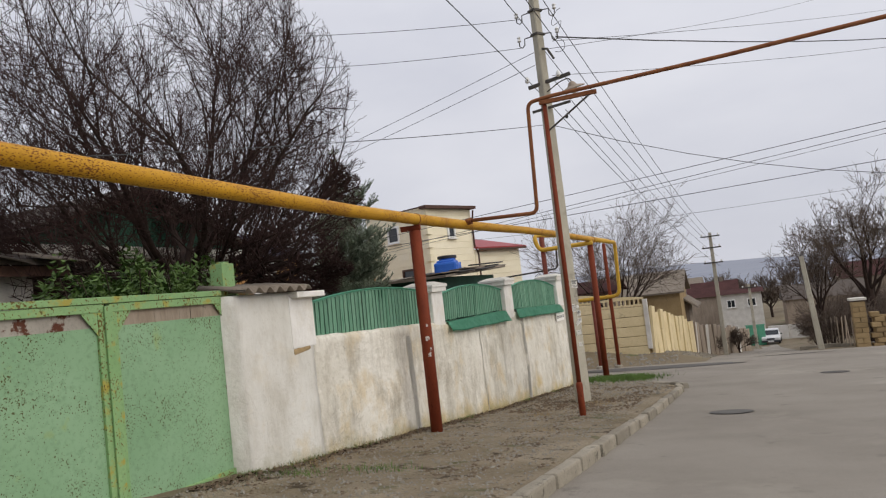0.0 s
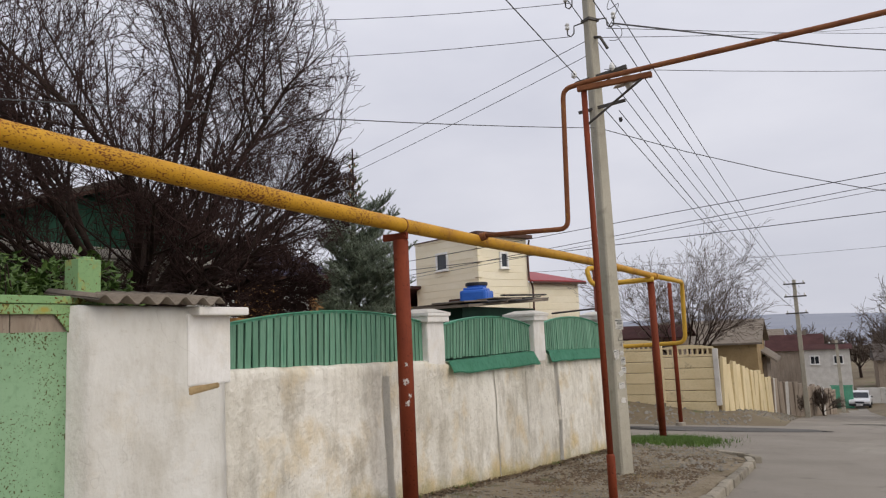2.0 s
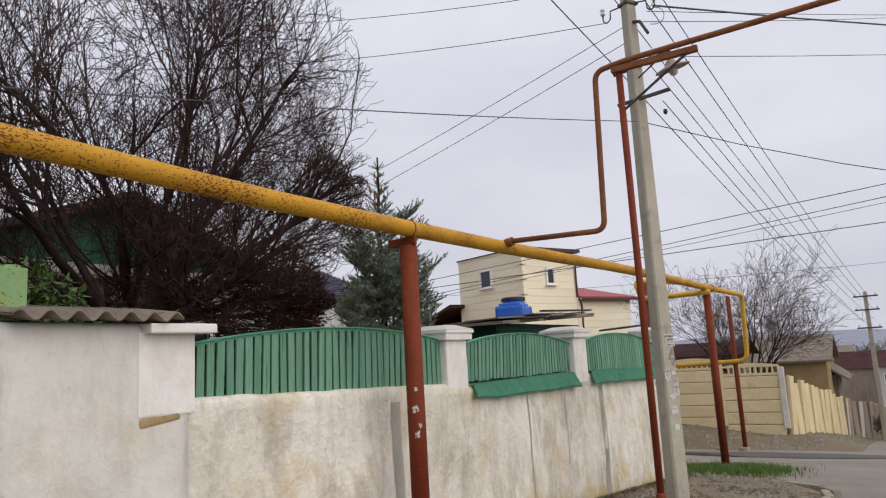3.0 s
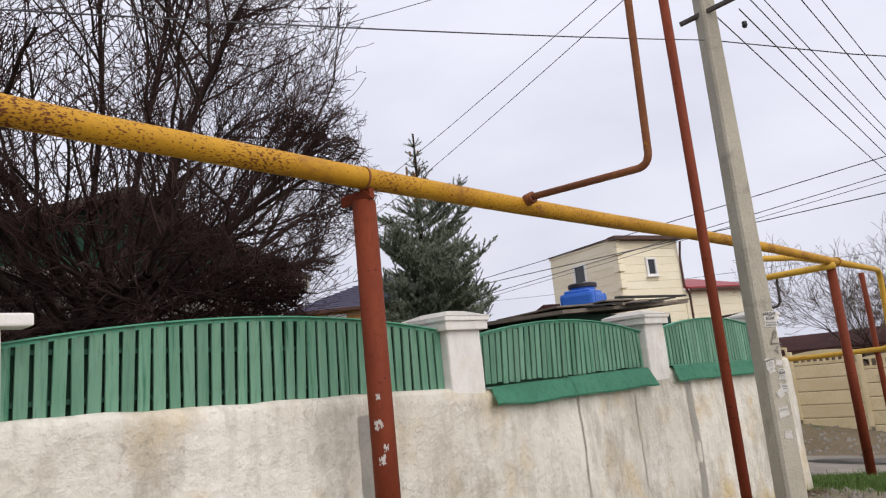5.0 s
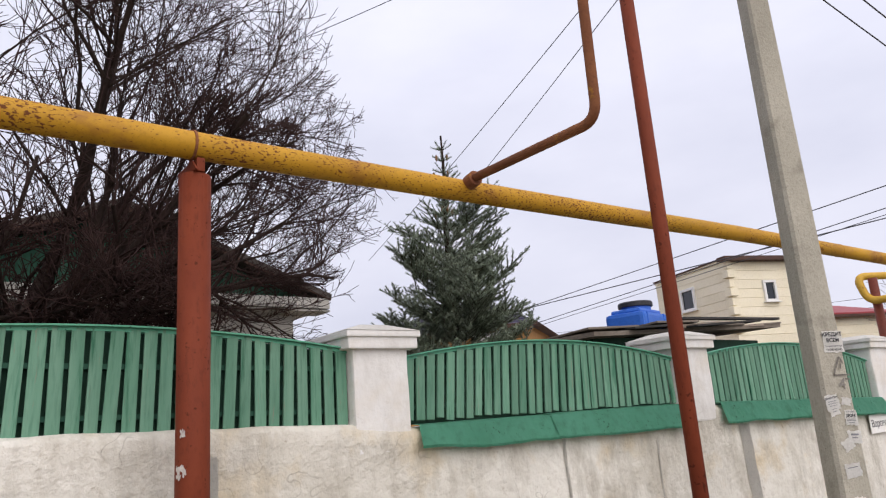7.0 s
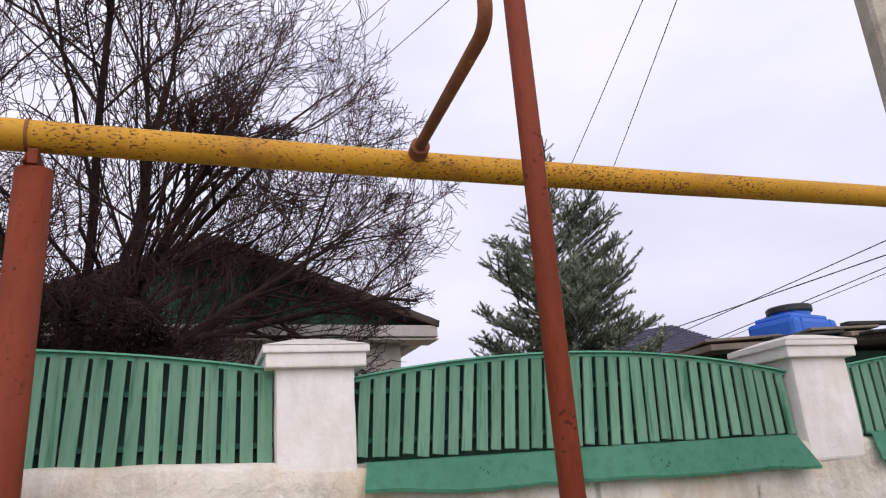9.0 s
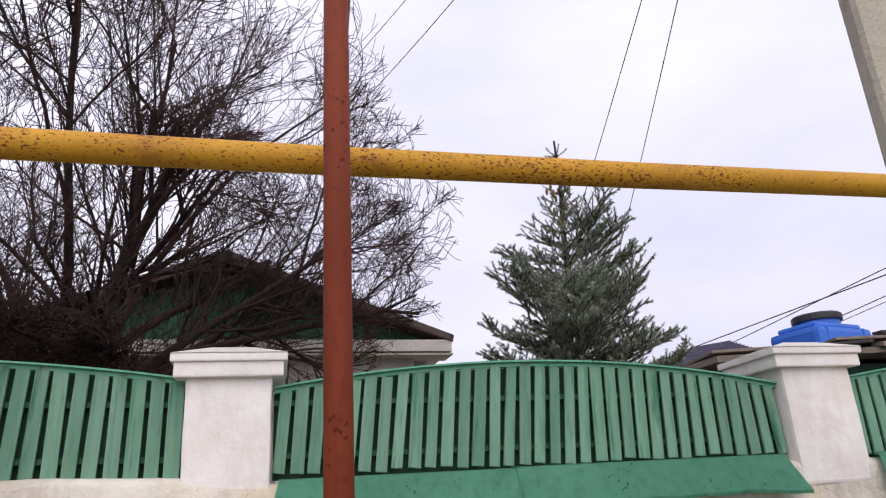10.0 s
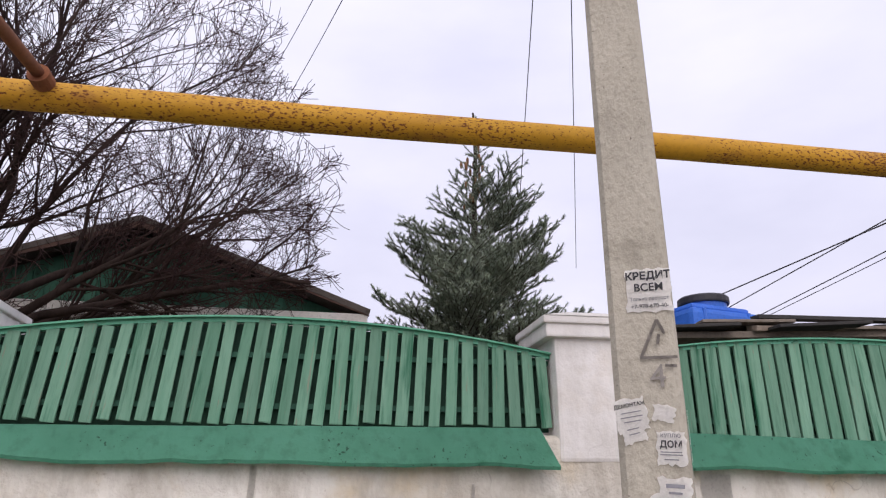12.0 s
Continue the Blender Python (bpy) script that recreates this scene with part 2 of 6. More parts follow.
M["earth"] = mat("winter_ground", (0.13, 0.1, 0.062), (0.215, 0.175, 0.115), 0.25, 0.97, 0.6, 6.0, (0.07, 0.10, 0.03), 0.5, 0.58, 0.1, bump_dist=0.03)
M["kerb"] = mat("kerb_stone", (0.22, 0.195, 0.155), (0.31, 0.28, 0.225), 2.0, 0.95, 0.7, 40.0, (0.10, 0.09, 0.07), 5.0, 0.57, 0.1, each=0.16, spec=0.2)
M["grass"] = mat("fresh_grass", (0.06, 0.12, 0.022), (0.11, 0.175, 0.036), 4.0, 0.8, 0.0)
M["dry_grass"] = mat("dry_grass", (0.24, 0.17, 0.08), (0.34, 0.25, 0.13), 4.0, 0.9, 0.0)
M["leaf_litter"] = mat("dead_leaves", (0.075, 0.05, 0.032), (0.165, 0.122, 0.078), 7.0, 0.9, 0.0)
M["stone"] = mat("pale_stones", (0.2, 0.18, 0.15), (0.33, 0.31, 0.265), 5.0, 0.95, 0.3, 40.0, each=0.2)
M["bark"] = mat("grey_brown_bark", (0.028, 0.02, 0.017), (0.06, 0.042, 0.035), 6.0, 0.95, 0.5, 50.0, stretch=(1, 1, 0.3), spec=0.1)
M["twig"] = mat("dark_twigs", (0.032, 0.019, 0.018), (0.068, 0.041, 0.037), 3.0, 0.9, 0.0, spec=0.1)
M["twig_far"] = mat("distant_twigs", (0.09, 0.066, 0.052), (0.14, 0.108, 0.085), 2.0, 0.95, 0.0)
M["needle"] = mat("spruce_needles", (0.14, 0.185, 0.12), (0.33, 0.375, 0.28), 3.5, 0.6, 0.0, 30.0, spec=0.2)
M["cone"] = mat("brown_cones", (0.16, 0.08, 0.035), (0.26, 0.14, 0.07), 20.0, 0.8, 0.2, 60.0)
M["ivy"] = mat("evergreen_leaves", (0.05, 0.10, 0.022), (0.10, 0.165, 0.04), 3.0, 0.45, 0.0, 20.0)
M["slate"] = mat("old_corrugated_slate", (0.16, 0.132, 0.105), (0.25, 0.215, 0.175), 3.0, 0.95, 0.4, 40.0, (0.1, 0.09, 0.07), 5.0, 0.58, 0.1)
M["slate_dark"] = mat("dark_old_slate", (0.075, 0.062, 0.054), (0.12, 0.1, 0.088), 3.0, 0.95, 0.4, 40.0, (0.05, 0.042, 0.035), 5.0, 0.58, 0.1)
M["tar"] = mat("black_roofing_felt", (0.03, 0.03, 0.03), (0.06, 0.055, 0.05), 3.0, 0.8, 0.3, 30.0)
M["cream"] = mat("cream_facade", (0.80, 0.73, 0.54), (0.86, 0.80, 0.635), 0.7, 0.85, 0.1, 20.0, each=0.03, spec=0.2)
M["cream_dirty"] = mat("yellowish_concrete_panel", (0.60, 0.49, 0.28), (0.72, 0.61, 0.39), 0.9, 0.9, 0.3, 20.0, (0.34, 0.27, 0.17), 1.6, 0.6, 0.12, each=0.05)
M["white"] = mat("white_paint", (0.74, 0.74, 0.72), (0.82, 0.82, 0.8), 3.0, 0.6, 0.05, 30.0)
M["white_old"] = mat("old_white_boards", (0.50, 0.48, 0.44), (0.66, 0.64, 0.6), 2.0, 0.85, 0.2, 30.0, (0.33, 0.3, 0.26), 4.0, 0.62, 0.1)
M["red_roof"] = mat("red_metal_roof", (0.26, 0.03, 0.035), (0.33, 0.045, 0.05), 2.0, 0.5, 0.05, 20.0)
M["brown_trim"] = mat("brown_trim", (0.06, 0.03, 0.022), (0.1, 0.05, 0.035), 3.0, 0.7, 0.1, 30.0)
M["maroon_roof"] = mat("maroon_roof", (0.05, 0.024, 0.024), (0.085, 0.04, 0.038), 0.8, 0.9, 0.1, 10.0, spec=0.1)
M["violet_roof"] = mat("blue_violet_tiles", (0.065, 0.06, 0.1), (0.1, 0.095, 0.15), 3.0, 0.6, 0.1, 20.0)
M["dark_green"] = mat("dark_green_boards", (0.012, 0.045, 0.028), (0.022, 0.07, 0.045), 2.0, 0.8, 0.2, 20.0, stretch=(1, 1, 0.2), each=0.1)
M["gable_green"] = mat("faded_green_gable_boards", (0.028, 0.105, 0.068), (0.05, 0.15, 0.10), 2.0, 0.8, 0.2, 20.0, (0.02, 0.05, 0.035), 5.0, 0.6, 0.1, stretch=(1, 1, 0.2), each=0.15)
M["ochre"] = mat("ochre_brick", (0.38, 0.2, 0.07), (0.48, 0.27, 0.11), 2.0, 0.9, 0.2, 30.0, (0.3, 0.14, 0.05), 3.0, 0.6, 0.1, each=0.1)
M["sandstone"] = mat("yellow_shell_stone", (0.27, 0.19, 0.095), (0.38, 0.28, 0.15), 1.2, 0.95, 0.4, 20.0, (0.25, 0.19, 0.1), 2.0, 0.6, 0.1, each=0.14)
M["blue"] = mat("blue_plastic", (0.03, 0.13, 0.56), (0.045, 0.17, 0.64), 2.0, 0.42, 0.08, 30.0)
M["black"] = mat("black_plastic", (0.02, 0.02, 0.024), (0.04, 0.04, 0.045), 3.0, 0.5, 0.1, 40.0)
M["metal"] = mat("grey_steel", (0.06, 0.055, 0.05), (0.11, 0.1, 0.09), 6.0, 0.6, 0.1, 50.0, (0.16, 0.08, 0.04), 9.0, 0.6, 0.1, metal=0.5)
M["wire"] = mat("dark_cable", (0.05, 0.05, 0.055), (0.09, 0.09, 0.095), 2.0, 0.7, 0.0)
M["porcelain"] = mat("white_porcelain", (0.7, 0.7, 0.68), (0.8, 0.8, 0.78), 5.0, 0.25, 0.0)
M["paper"] = mat("white_paper", (0.86, 0.845, 0.80), (0.91, 0.90, 0.865), 9.0, 0.85, 0.2, 60.0, (0.66, 0.63, 0.58), 14.0, 0.66, 0.08)
M["ink"] = mat("black_ink", (0.03, 0.03, 0.035), (0.06, 0.06, 0.065), 9.0, 0.8, 0.0)
M["ink_grey"] = mat("grey_ink", (0.2, 0.2, 0.22), (0.3, 0.3, 0.32), 9.0, 0.8, 0.0)
M["stencil"] = mat("faded_grey_stencil", (0.22, 0.205, 0.19), (0.34, 0.315, 0.28), 14.0, 0.9, 0.0)
M["car_paint"] = mat("white_car_paint", (0.62, 0.63, 0.64), (0.7, 0.7, 0.71), 2.0, 0.3, 0.0)
M["rubber"] = mat("black_rubber", (0.02, 0.02, 0.02), (0.035, 0.035, 0.035), 9.0, 0.85, 0.1)
# blue-grey carries the distance haze in the base colour
M["hill"] = mat("haze_tinted_hills", (0.22, 0.24, 0.295), (0.27, 0.29, 0.34), 0.02, 1.0, 0.0)
M["curtain"] = mat("net_curtain", (0.5, 0.5, 0.5), (0.66, 0.66, 0.65), 9.0, 0.9, 0.1, stretch=(4, 4, 0.3))
M["lens"] = mat("headlight_lens", (0.6, 0.6, 0.6), (0.7, 0.7, 0.7), 9.0, 0.15, 0.0)


def glass_mat():
    m = bpy.data.materials.new("window_glass")
    m.use_nodes = True
    p = m.node_tree.nodes["Principled BSDF"]
    p.inputs["Base Color"].default_value = (0.02, 0.024, 0.03, 1)
    p.inputs["Roughness"].default_value = 0.06
    return m


M["glass"] = glass_mat()


# ---- helpers for meshes ----
def link_mesh(name, bm, material, smooth=False):
    me = bpy.data.meshes.new(name)
    bm.normal_update()
    bm.to_mesh(me)
    bm.free()
    me.materials.append(M[material])
    if smooth:
        for f in me.polygons:
            f.use_smooth = True
    return me


def part(name, bm, material, parent=None, label="", smooth=False, m=None):
    ob = new(name, link_mesh(name, bm, material, smooth))
    if parent:
        ob.parent = parent
    if m is not None:
        ob.matrix_basis = m
    if label:
        ob["label"] = label
    return ob


def piece(name, me, parent, m):
    ob = new(name, me)
    ob.parent = parent
    ob.matrix_basis = m
    return ob


def thing(name, x, y, z, label, category, group="", kind="", rz=0):
    ob = new(name)
    ob.matrix_basis = pose(x, y, z, 0, 0, rz)
    return tagged(ob, label, category, group, kind)


def box(bm, c, s, bevel=0.0, m=None):
    mm = Matrix.Translation(c) @ Matrix.Diagonal((*s, 1))
    if m is not None:
        mm = m @ mm
    r = bmesh.ops.create_cube(bm, size=1.0, matrix=mm)
    if bevel:
        es = list({e for v in r["verts"] for e in v.link_edges})
        bmesh.ops.bevel(bm, geom=es, offset=bevel, segments=2, affect="EDGES", profile=0.6)
    return bm


def boxbm(c, s, bevel=0.0, m=None):
    return box(bmesh.new(), c, s, bevel, m)


def prism(bm, poly, axis, a, b):
    """A flat outline (list of 2D points) pushed along an axis from a to b."""
    def at(u, v, w):
        return {"x": (w, u, v), "y": (u, w, v), "z": (u, v, w)}[axis]
    f1 = [bm.verts.new(at(u, v, a)) for u, v in poly]
    f2 = [bm.verts.new(at(u, v, b)) for u, v in poly]
    n = len(poly)
    bm.faces.new(f1)
    bm.faces.new(f2[::-1])
    for i in range(n):
        bm.faces.new((f1[i], f2[i], f2[(i + 1) % n], f1[(i + 1) % n]))
    bmesh.ops.recalc_face_normals(bm, faces=bm.faces)
    return bm


def rounded(points, r, steps=6):
    """A path with its corners rounded off."""
    pts = [Vector(p) for p in points]
    out = [pts[0]]
    for a, b, c in zip(pts, pts[1:], pts[2:]):
        u, v = (a - b).normalized(), (c - b).normalized()
        d = min(r, (a - b).length * 0.45, (c - b).length * 0.45)
        for i in range(steps + 1):
            t = i / steps
            out.append((b + u * d) * (1 - t) ** 2 + b * 2 * t * (1 - t) + (b + v * d) * t ** 2)
    out.append(pts[-1])
    return out


def tube(bm, pts, r, sides=12, caps=True, wob=0.0):
    """A tube along a path; r is one radius or one for each point."""
    pts = [Vector(p) for p in pts]
    rs = r if isinstance(r, (list, tuple)) else [r] * len(pts)
    rings, ref = [], None
    for i, p in enumerate(pts):
        d = (pts[min(i + 1, len(pts) - 1)] - pts[max(i - 1, 0)]).normalized()
        if ref is None:
            ref = d.orthogonal().normalized()
        ref = (ref - d * ref.dot(d)).normalized()
        s = d.cross(ref)
        rings.append([bm.verts.new(p + (ref * math.cos(2 * math.pi * k / sides) + s * math.sin(2 * math.pi * k / sides)) * rs[i]) for k in range(sides)])
    for a, b in zip(rings, rings[1:]):
        for k in range(sides):
            bm.faces.new((a[k], a[(k + 1) % sides], b[(k + 1) % sides], b[k]))
    if caps:
        bm.faces.new(rings[0][::-1])
        bm.faces.new(rings[-1])
    return bm


def tubebm(pts, r, sides=12):
    return tube(bmesh.new(), pts, r, sides)


def lathe(bm, profile, c=(0, 0, 0), sides=20):
    """Rings of (radius, height) round an upright axis."""
    rings = [[bm.verts.new((c[0] + r * math.cos(2 * math.pi * k / sides), c[1] + r * math.sin(2 * math.pi * k / sides), c[2] + z)) for k in range(sides)] for r, z in profile]
    for a, b in zip(rings, rings[1:]):
        for k in range(sides):
            bm.faces.new((a[k], a[(k + 1) % sides], b[(k + 1) % sides], b[k]))
    bm.faces.new(rings[0][::-1])
    bm.faces.new(rings[-1])
    return bm


def raw(name, verts, faces, material, parent=None, smooth=False):
    me = bpy.data.meshes.new(name)
    me.from_pydata([tuple(v) for v in verts], [], faces)
    me.materials.append(M[material])
    if smooth:
        for f in me.polygons:
            f.use_smooth = True
    ob = new(name, me)
    if parent:
        ob.parent = parent
    return ob


def words(text, size, material, parent, m, bold=0.0, name="lettering"):
    cu = bpy.data.curves.new("letters", "FONT")
    cu.body, cu.size, cu.align_x, cu.align_y = text, size, "CENTER", "CENTER"
    cu.extrude, cu.offset = 0.0006, bold
    tmp = bpy.data.objects.new("letters", cu)
    scene.collection.objects.link(tmp)
    bpy.context.view_layer.update()
    me = bpy.data.meshes.new_from_object(tmp.evaluated_get(bpy.context.evaluated_depsgraph_get()))
    bpy.data.objects.remove(tmp)
    me.materials.clear()
    me.materials.append(M[material])
    return piece(name, me, parent, m)


# ---- the lie of the land ----
PROFILE_Y = (-400, -60, 0, 4.6, 6, 10, 13, 20, 24, 30, 36, 50, 60, 70, 80, 120, 900)
PROFILE_Z = (3.0, 3.0, 0.02, -0.27, -0.43, -0.83, -1.13, -1.70, -2.0, -2.38, -2.95, -4.5, -5.5, -6.5, -7.0, -7.4, -7.6)


def slope(y):
    return float(np.interp(y, PROFILE_Y, PROFILE_Z))


def smooth_slope(y):
    return sum(slope(y + d) for d in (-1.2, -0.6, 0, 0.6, 1.2)) / 5


def kerb_x(y):
    return -1.58 + 0.019 * max(0, y - 5)


def bank(x, y):
    """The raised verges in front of the yellow fence and round the far corner."""
    a = min(1, max(0, (y - 31.0) / 2.6)) * min(1, max(0, (40 - y) / 2))
    b = min(1, max(0, (-3.2 - x) / 1.5))
    side = 0.45 * min(1, max(0, (y - 31.0) / 2.6)) * min(1, max(0, (62 - y) / 8)) * min(1, max(0, (-1.5 - x) / 1.6))
    corner = 0.16 * min(1, max(0, (x - 3.1) / 0.3)) * min(1, max(0, (y - 40.6) / 0.5))
    return max(side, a * b * (0.45 + 0.13 * min(6, max(0, -4.5 - x)))) + corner


def gz(x, y):
    return smooth_slope(y) - 0.13 + bank(x, y)


# ---- ground, road, pavement ----
def ground_sheet():
    xs = [-900, -300, -120, -60, -40, -30, -24, -18, -14, -11] + [-9 + 0.75 * i for i in range(20)] + [6.5, 8, 11, 15, 20, 30, 45, 70, 130, 300, 900]
    ys = [-700, -300, -120, -60, -30, -15, -6] + [1.2 * i for i in range(60)] + [74, 80, 90, 105, 130, 180, 300, 600, 1200, 2400]
    verts = [(x, y, gz(x, y)) for y in ys for x in xs]
    n = len(xs)
    faces = [(j * n + i, j * n + i + 1, (j + 1) * n + i + 1, (j + 1) * n + i) for j in range(len(ys) - 1) for i in range(n - 1)]
    tagged(raw("ground", verts, faces, "earth", smooth=True), "bare winter earth with thin grass", "ground", kind="structure")


def sheet(name, xs, ys, up, material, label, category, rough_z=0.0, keep=None):
    verts = [(x, y, up(x, y) + rough_z * noise.noise((x * 2.1, y * 2.1, 1.7)) + rough_z * 0.5 * noise.noise((x * 7, y * 7, 4.0))) for y in ys for x in xs]
    n = len(xs)
    faces = [(j * n + i, j * n + i + 1, (j + 1) * n + i + 1, (j + 1) * n + i) for j in range(len(ys) - 1) for i in range(n - 1)
             if keep is None or keep((xs[i] + xs[i + 1]) / 2, (ys[j] + ys[j + 1]) / 2)]
    return tagged(raw(name, verts, faces, material, smooth=True), label, category, kind="structure")


ground_sheet()


def on_road(x, y):
    left = -1.72 if y < 19 else (-3.6 if y < 21.5 else (-60 if y < 30.3 else -1.35 + max(0, y - 46) * 0.13))
    right = 5.6 if y < 24 else (60 if y < 38 else 3.4 + max(0, y - 56) * 0.1)
    return left < x < right


ROAD_X = [-60, -40, -25, -15, -9, -6.5, -5, -4.2, -3.6, -2.8, -2.2, -1.72, -1.35, -0.8, 0, 0.8, 1.6, 2.4, 3.4, 4.4, 5.6, 8, 12, 20, 35, 60]
sheet("road", ROAD_X, [-40 + 2.0 * i for i in range(20)] + [0.6 * i for i in range(160)], lambda x, y: gz(x, y) - bank(x, y) + 0.02,
      "asphalt", "worn grey asphalt street running downhill", "road", 0.006, on_road)


def pave_z(x, y):
    end = min(1, max(0, (24.6 - y) / 4.0))
    return smooth_slope(y) + 0.015 * (kerb_x(y) - x) * end - 0.1 * (1 - end)


def pave_edge(y):
    if y < 18.6:
        return kerb_x(y) - 0.14
    t = (y - 18.6) / 6.2
    return kerb_x(18.6) - 0.14 - 2.75 * min(1, t) ** 0.8


def pavement():
    ys = [-20 + 2 * i for i in range(11)] + [2.5 + 0.16 * i for i in range(140)]
    verts, cols = [], 26
    for y in ys:
        a, b = -5.6, pave_edge(y)
        for i in range(cols):
            x = a + (b - a) * i / (cols - 1)
            lump = 0.028 * noise.noise((x * 1.7, y * 1.7, 0.3)) + 0.014 * noise.noise((x * 6, y * 6, 3.0))
            verts.append((x, y, pave_z(x, y) + (lump if 0 < i < cols - 1 else -0.02)))
    faces = [(j * cols + i, j * cols + i + 1, (j + 1) * cols + i + 1, (j + 1) * cols + i) for j in range(len(ys) - 1) for i in range(cols - 1)]
    n0 = len(verts)
    for j in range(len(ys)):
        x, y, z = verts[j * cols + cols - 1]
        verts.append((x + 0.05, y, z - 0.3))
    faces += [(j * cols + cols - 1, n0 + j, n0 + j + 1, (j + 1) * cols + cols - 1) for j in range(len(ys) - 1)]
    return tagged(raw("pavement", verts, faces, "soil", smooth=True), "broken dirt and asphalt pavement beside the wall", "pavement", kind="structure")


pavement()

# wall line: the street wall turns slightly away from the road's axis
TURN_W = -2.0


def wx(y, off=0.0):
    return -4.8 + 0.035 * (y - 11.5) + off


def wall_pose(y, z=0.0, off=0.0):
    return pose(wx(y, off), y, z, 0, 0, TURN_W)


def wall_slab(name, y0, y1, top, thick, material, label, lump=0.028, step=0.09, ledge=0.05):
    """A hand-plastered wall with an uneven face and a rounded top edge; top is a function of y."""
    ny = max(2, int((y1 - y0) / step))
    verts, rows = [], []
    for j in range(ny + 1):
        y = y0 + (y1 - y0) * j / ny
        t, base = top(y), slope(y) - 0.35
        ring = []
        nz = 22
        for k in range(nz + 1):
            f = k / nz
            z = base + (t - ledge - base) * f
            d = lump * noise.noise((y * 1.4, z * 1.4, 2.0)) + lump * 0.45 * noise.noise((y * 4.5, z * 4.5, 9.0)) + 0.03 * (1 - f)
            ring.append((wx(y) + d, y, z))
        ring.append((wx(y) - ledge * 0.45, y, t - ledge * 0.3))
        ring.append((wx(y) - ledge * 1.4, y, t + 0.4 * lump * noise.noise((y * 3, 5.0, 1.0))))
        ring.append((wx(y) - thick + 0.02, y, t))
        ring.append((wx(y) - thick, y, t - 0.03))
        ring.append((wx(y) - thick, y, base))
        rows.append(len(verts))
        verts += ring
    m = len(ring)
    faces = [(rows[j] + k, rows[j + 1] + k, rows[j + 1] + k + 1, rows[j] + k + 1) for j in range(ny) for k in range(m - 1)]
    faces.append(tuple(rows[0] + k for k in range(m)))
    faces.append(tuple(rows[-1] + k for k in reversed(range(m))))
    return tagged(raw(name, verts, faces, material, smooth=False), label, "wall", kind="structure")


def low_top(y):
    return float(np.interp(y, (7.6, 11.2, 11.9, 15.3, 20.6), (0.97, 0.86, 0.80, 0.78, 0.68))) + 0.012 * noise.noise((y * 2.0, 0, 0))


wall_street = wall_slab("wall_street", 7.6, 20.5, low_top, 0.42, "plaster", "low whitewashed street wall with stained uneven plaster")
wall_gate = wall_slab("wall_gate_side", 6.2, 7.6, lambda y: 1.56, 0.46, "plaster_gate", "tall whitewashed wall end beside the gate", 0.012)
for ob in (wall_street, wall_gate):
    for f in ob.data.polygons:
        f.use_smooth = True


def gate_wall_details():
    part("pier", boxbm((0, 0, 0), (0.10, 0.5, 0.64), 0.02, wall_pose(7.42, 1.17, -0.03)), "plaster_clean", wall_gate)
    part("pier_cap", boxbm((0, 0, 0), (0.2, 0.6, 0.075), 0.015, wall_pose(7.5, 1.51, 0.03)), "plaster_clean", wall_gate)
    part("broken_edge", boxbm((0, 0, 0), (0.1, 0.36, 0.08), 0.025, wall_pose(7.36, 0.83, -0.032) @ pose(0, 0, 0, 7, 0, 0)), "sandstone", wall_gate, "broken plaster edge showing ochre stone")
    bm = bmesh.new()
    # corrugated slate strip laid on the wall's head
    n, verts = 96, []
    for i in range(n + 1):
        y = 6.2 + (7.45 - 6.2) * i / n
        zz = 1.65 + 0.033 * math.sin(2 * math.pi * (y - 6.2) / 0.19)
        for dx, dz in ((0.17, -0.05), (-0.5, 0.04)):
            verts.append((y, dx, zz + dz))
    top = [bm.verts.new((wx(y, dx), y, z)) for y, dx, z in verts]
    low = [bm.verts.new((wx(y, dx), y, z - 0.016)) for y, dx, z in verts]
    for i in range(n):
        a, b, c, d = 2 * i, 2 * i + 1, 2 * i + 3, 2 * i + 2
        bm.faces.new((top[a], top[d], top[c], top[b]))
        bm.faces.new((low[a], low[b], low[c], low[d]))
        bm.faces.new((top[a], low[a], low[d], top[d]))
        bm.faces.new((top[b], top[c], low[c], low[b]))
    bmesh.ops.recalc_face_normals(bm, faces=bm.faces)
    part("slate_coping", bm, "slate", wall_gate, "wavy grey slate coping", True)


gate_wall_details()


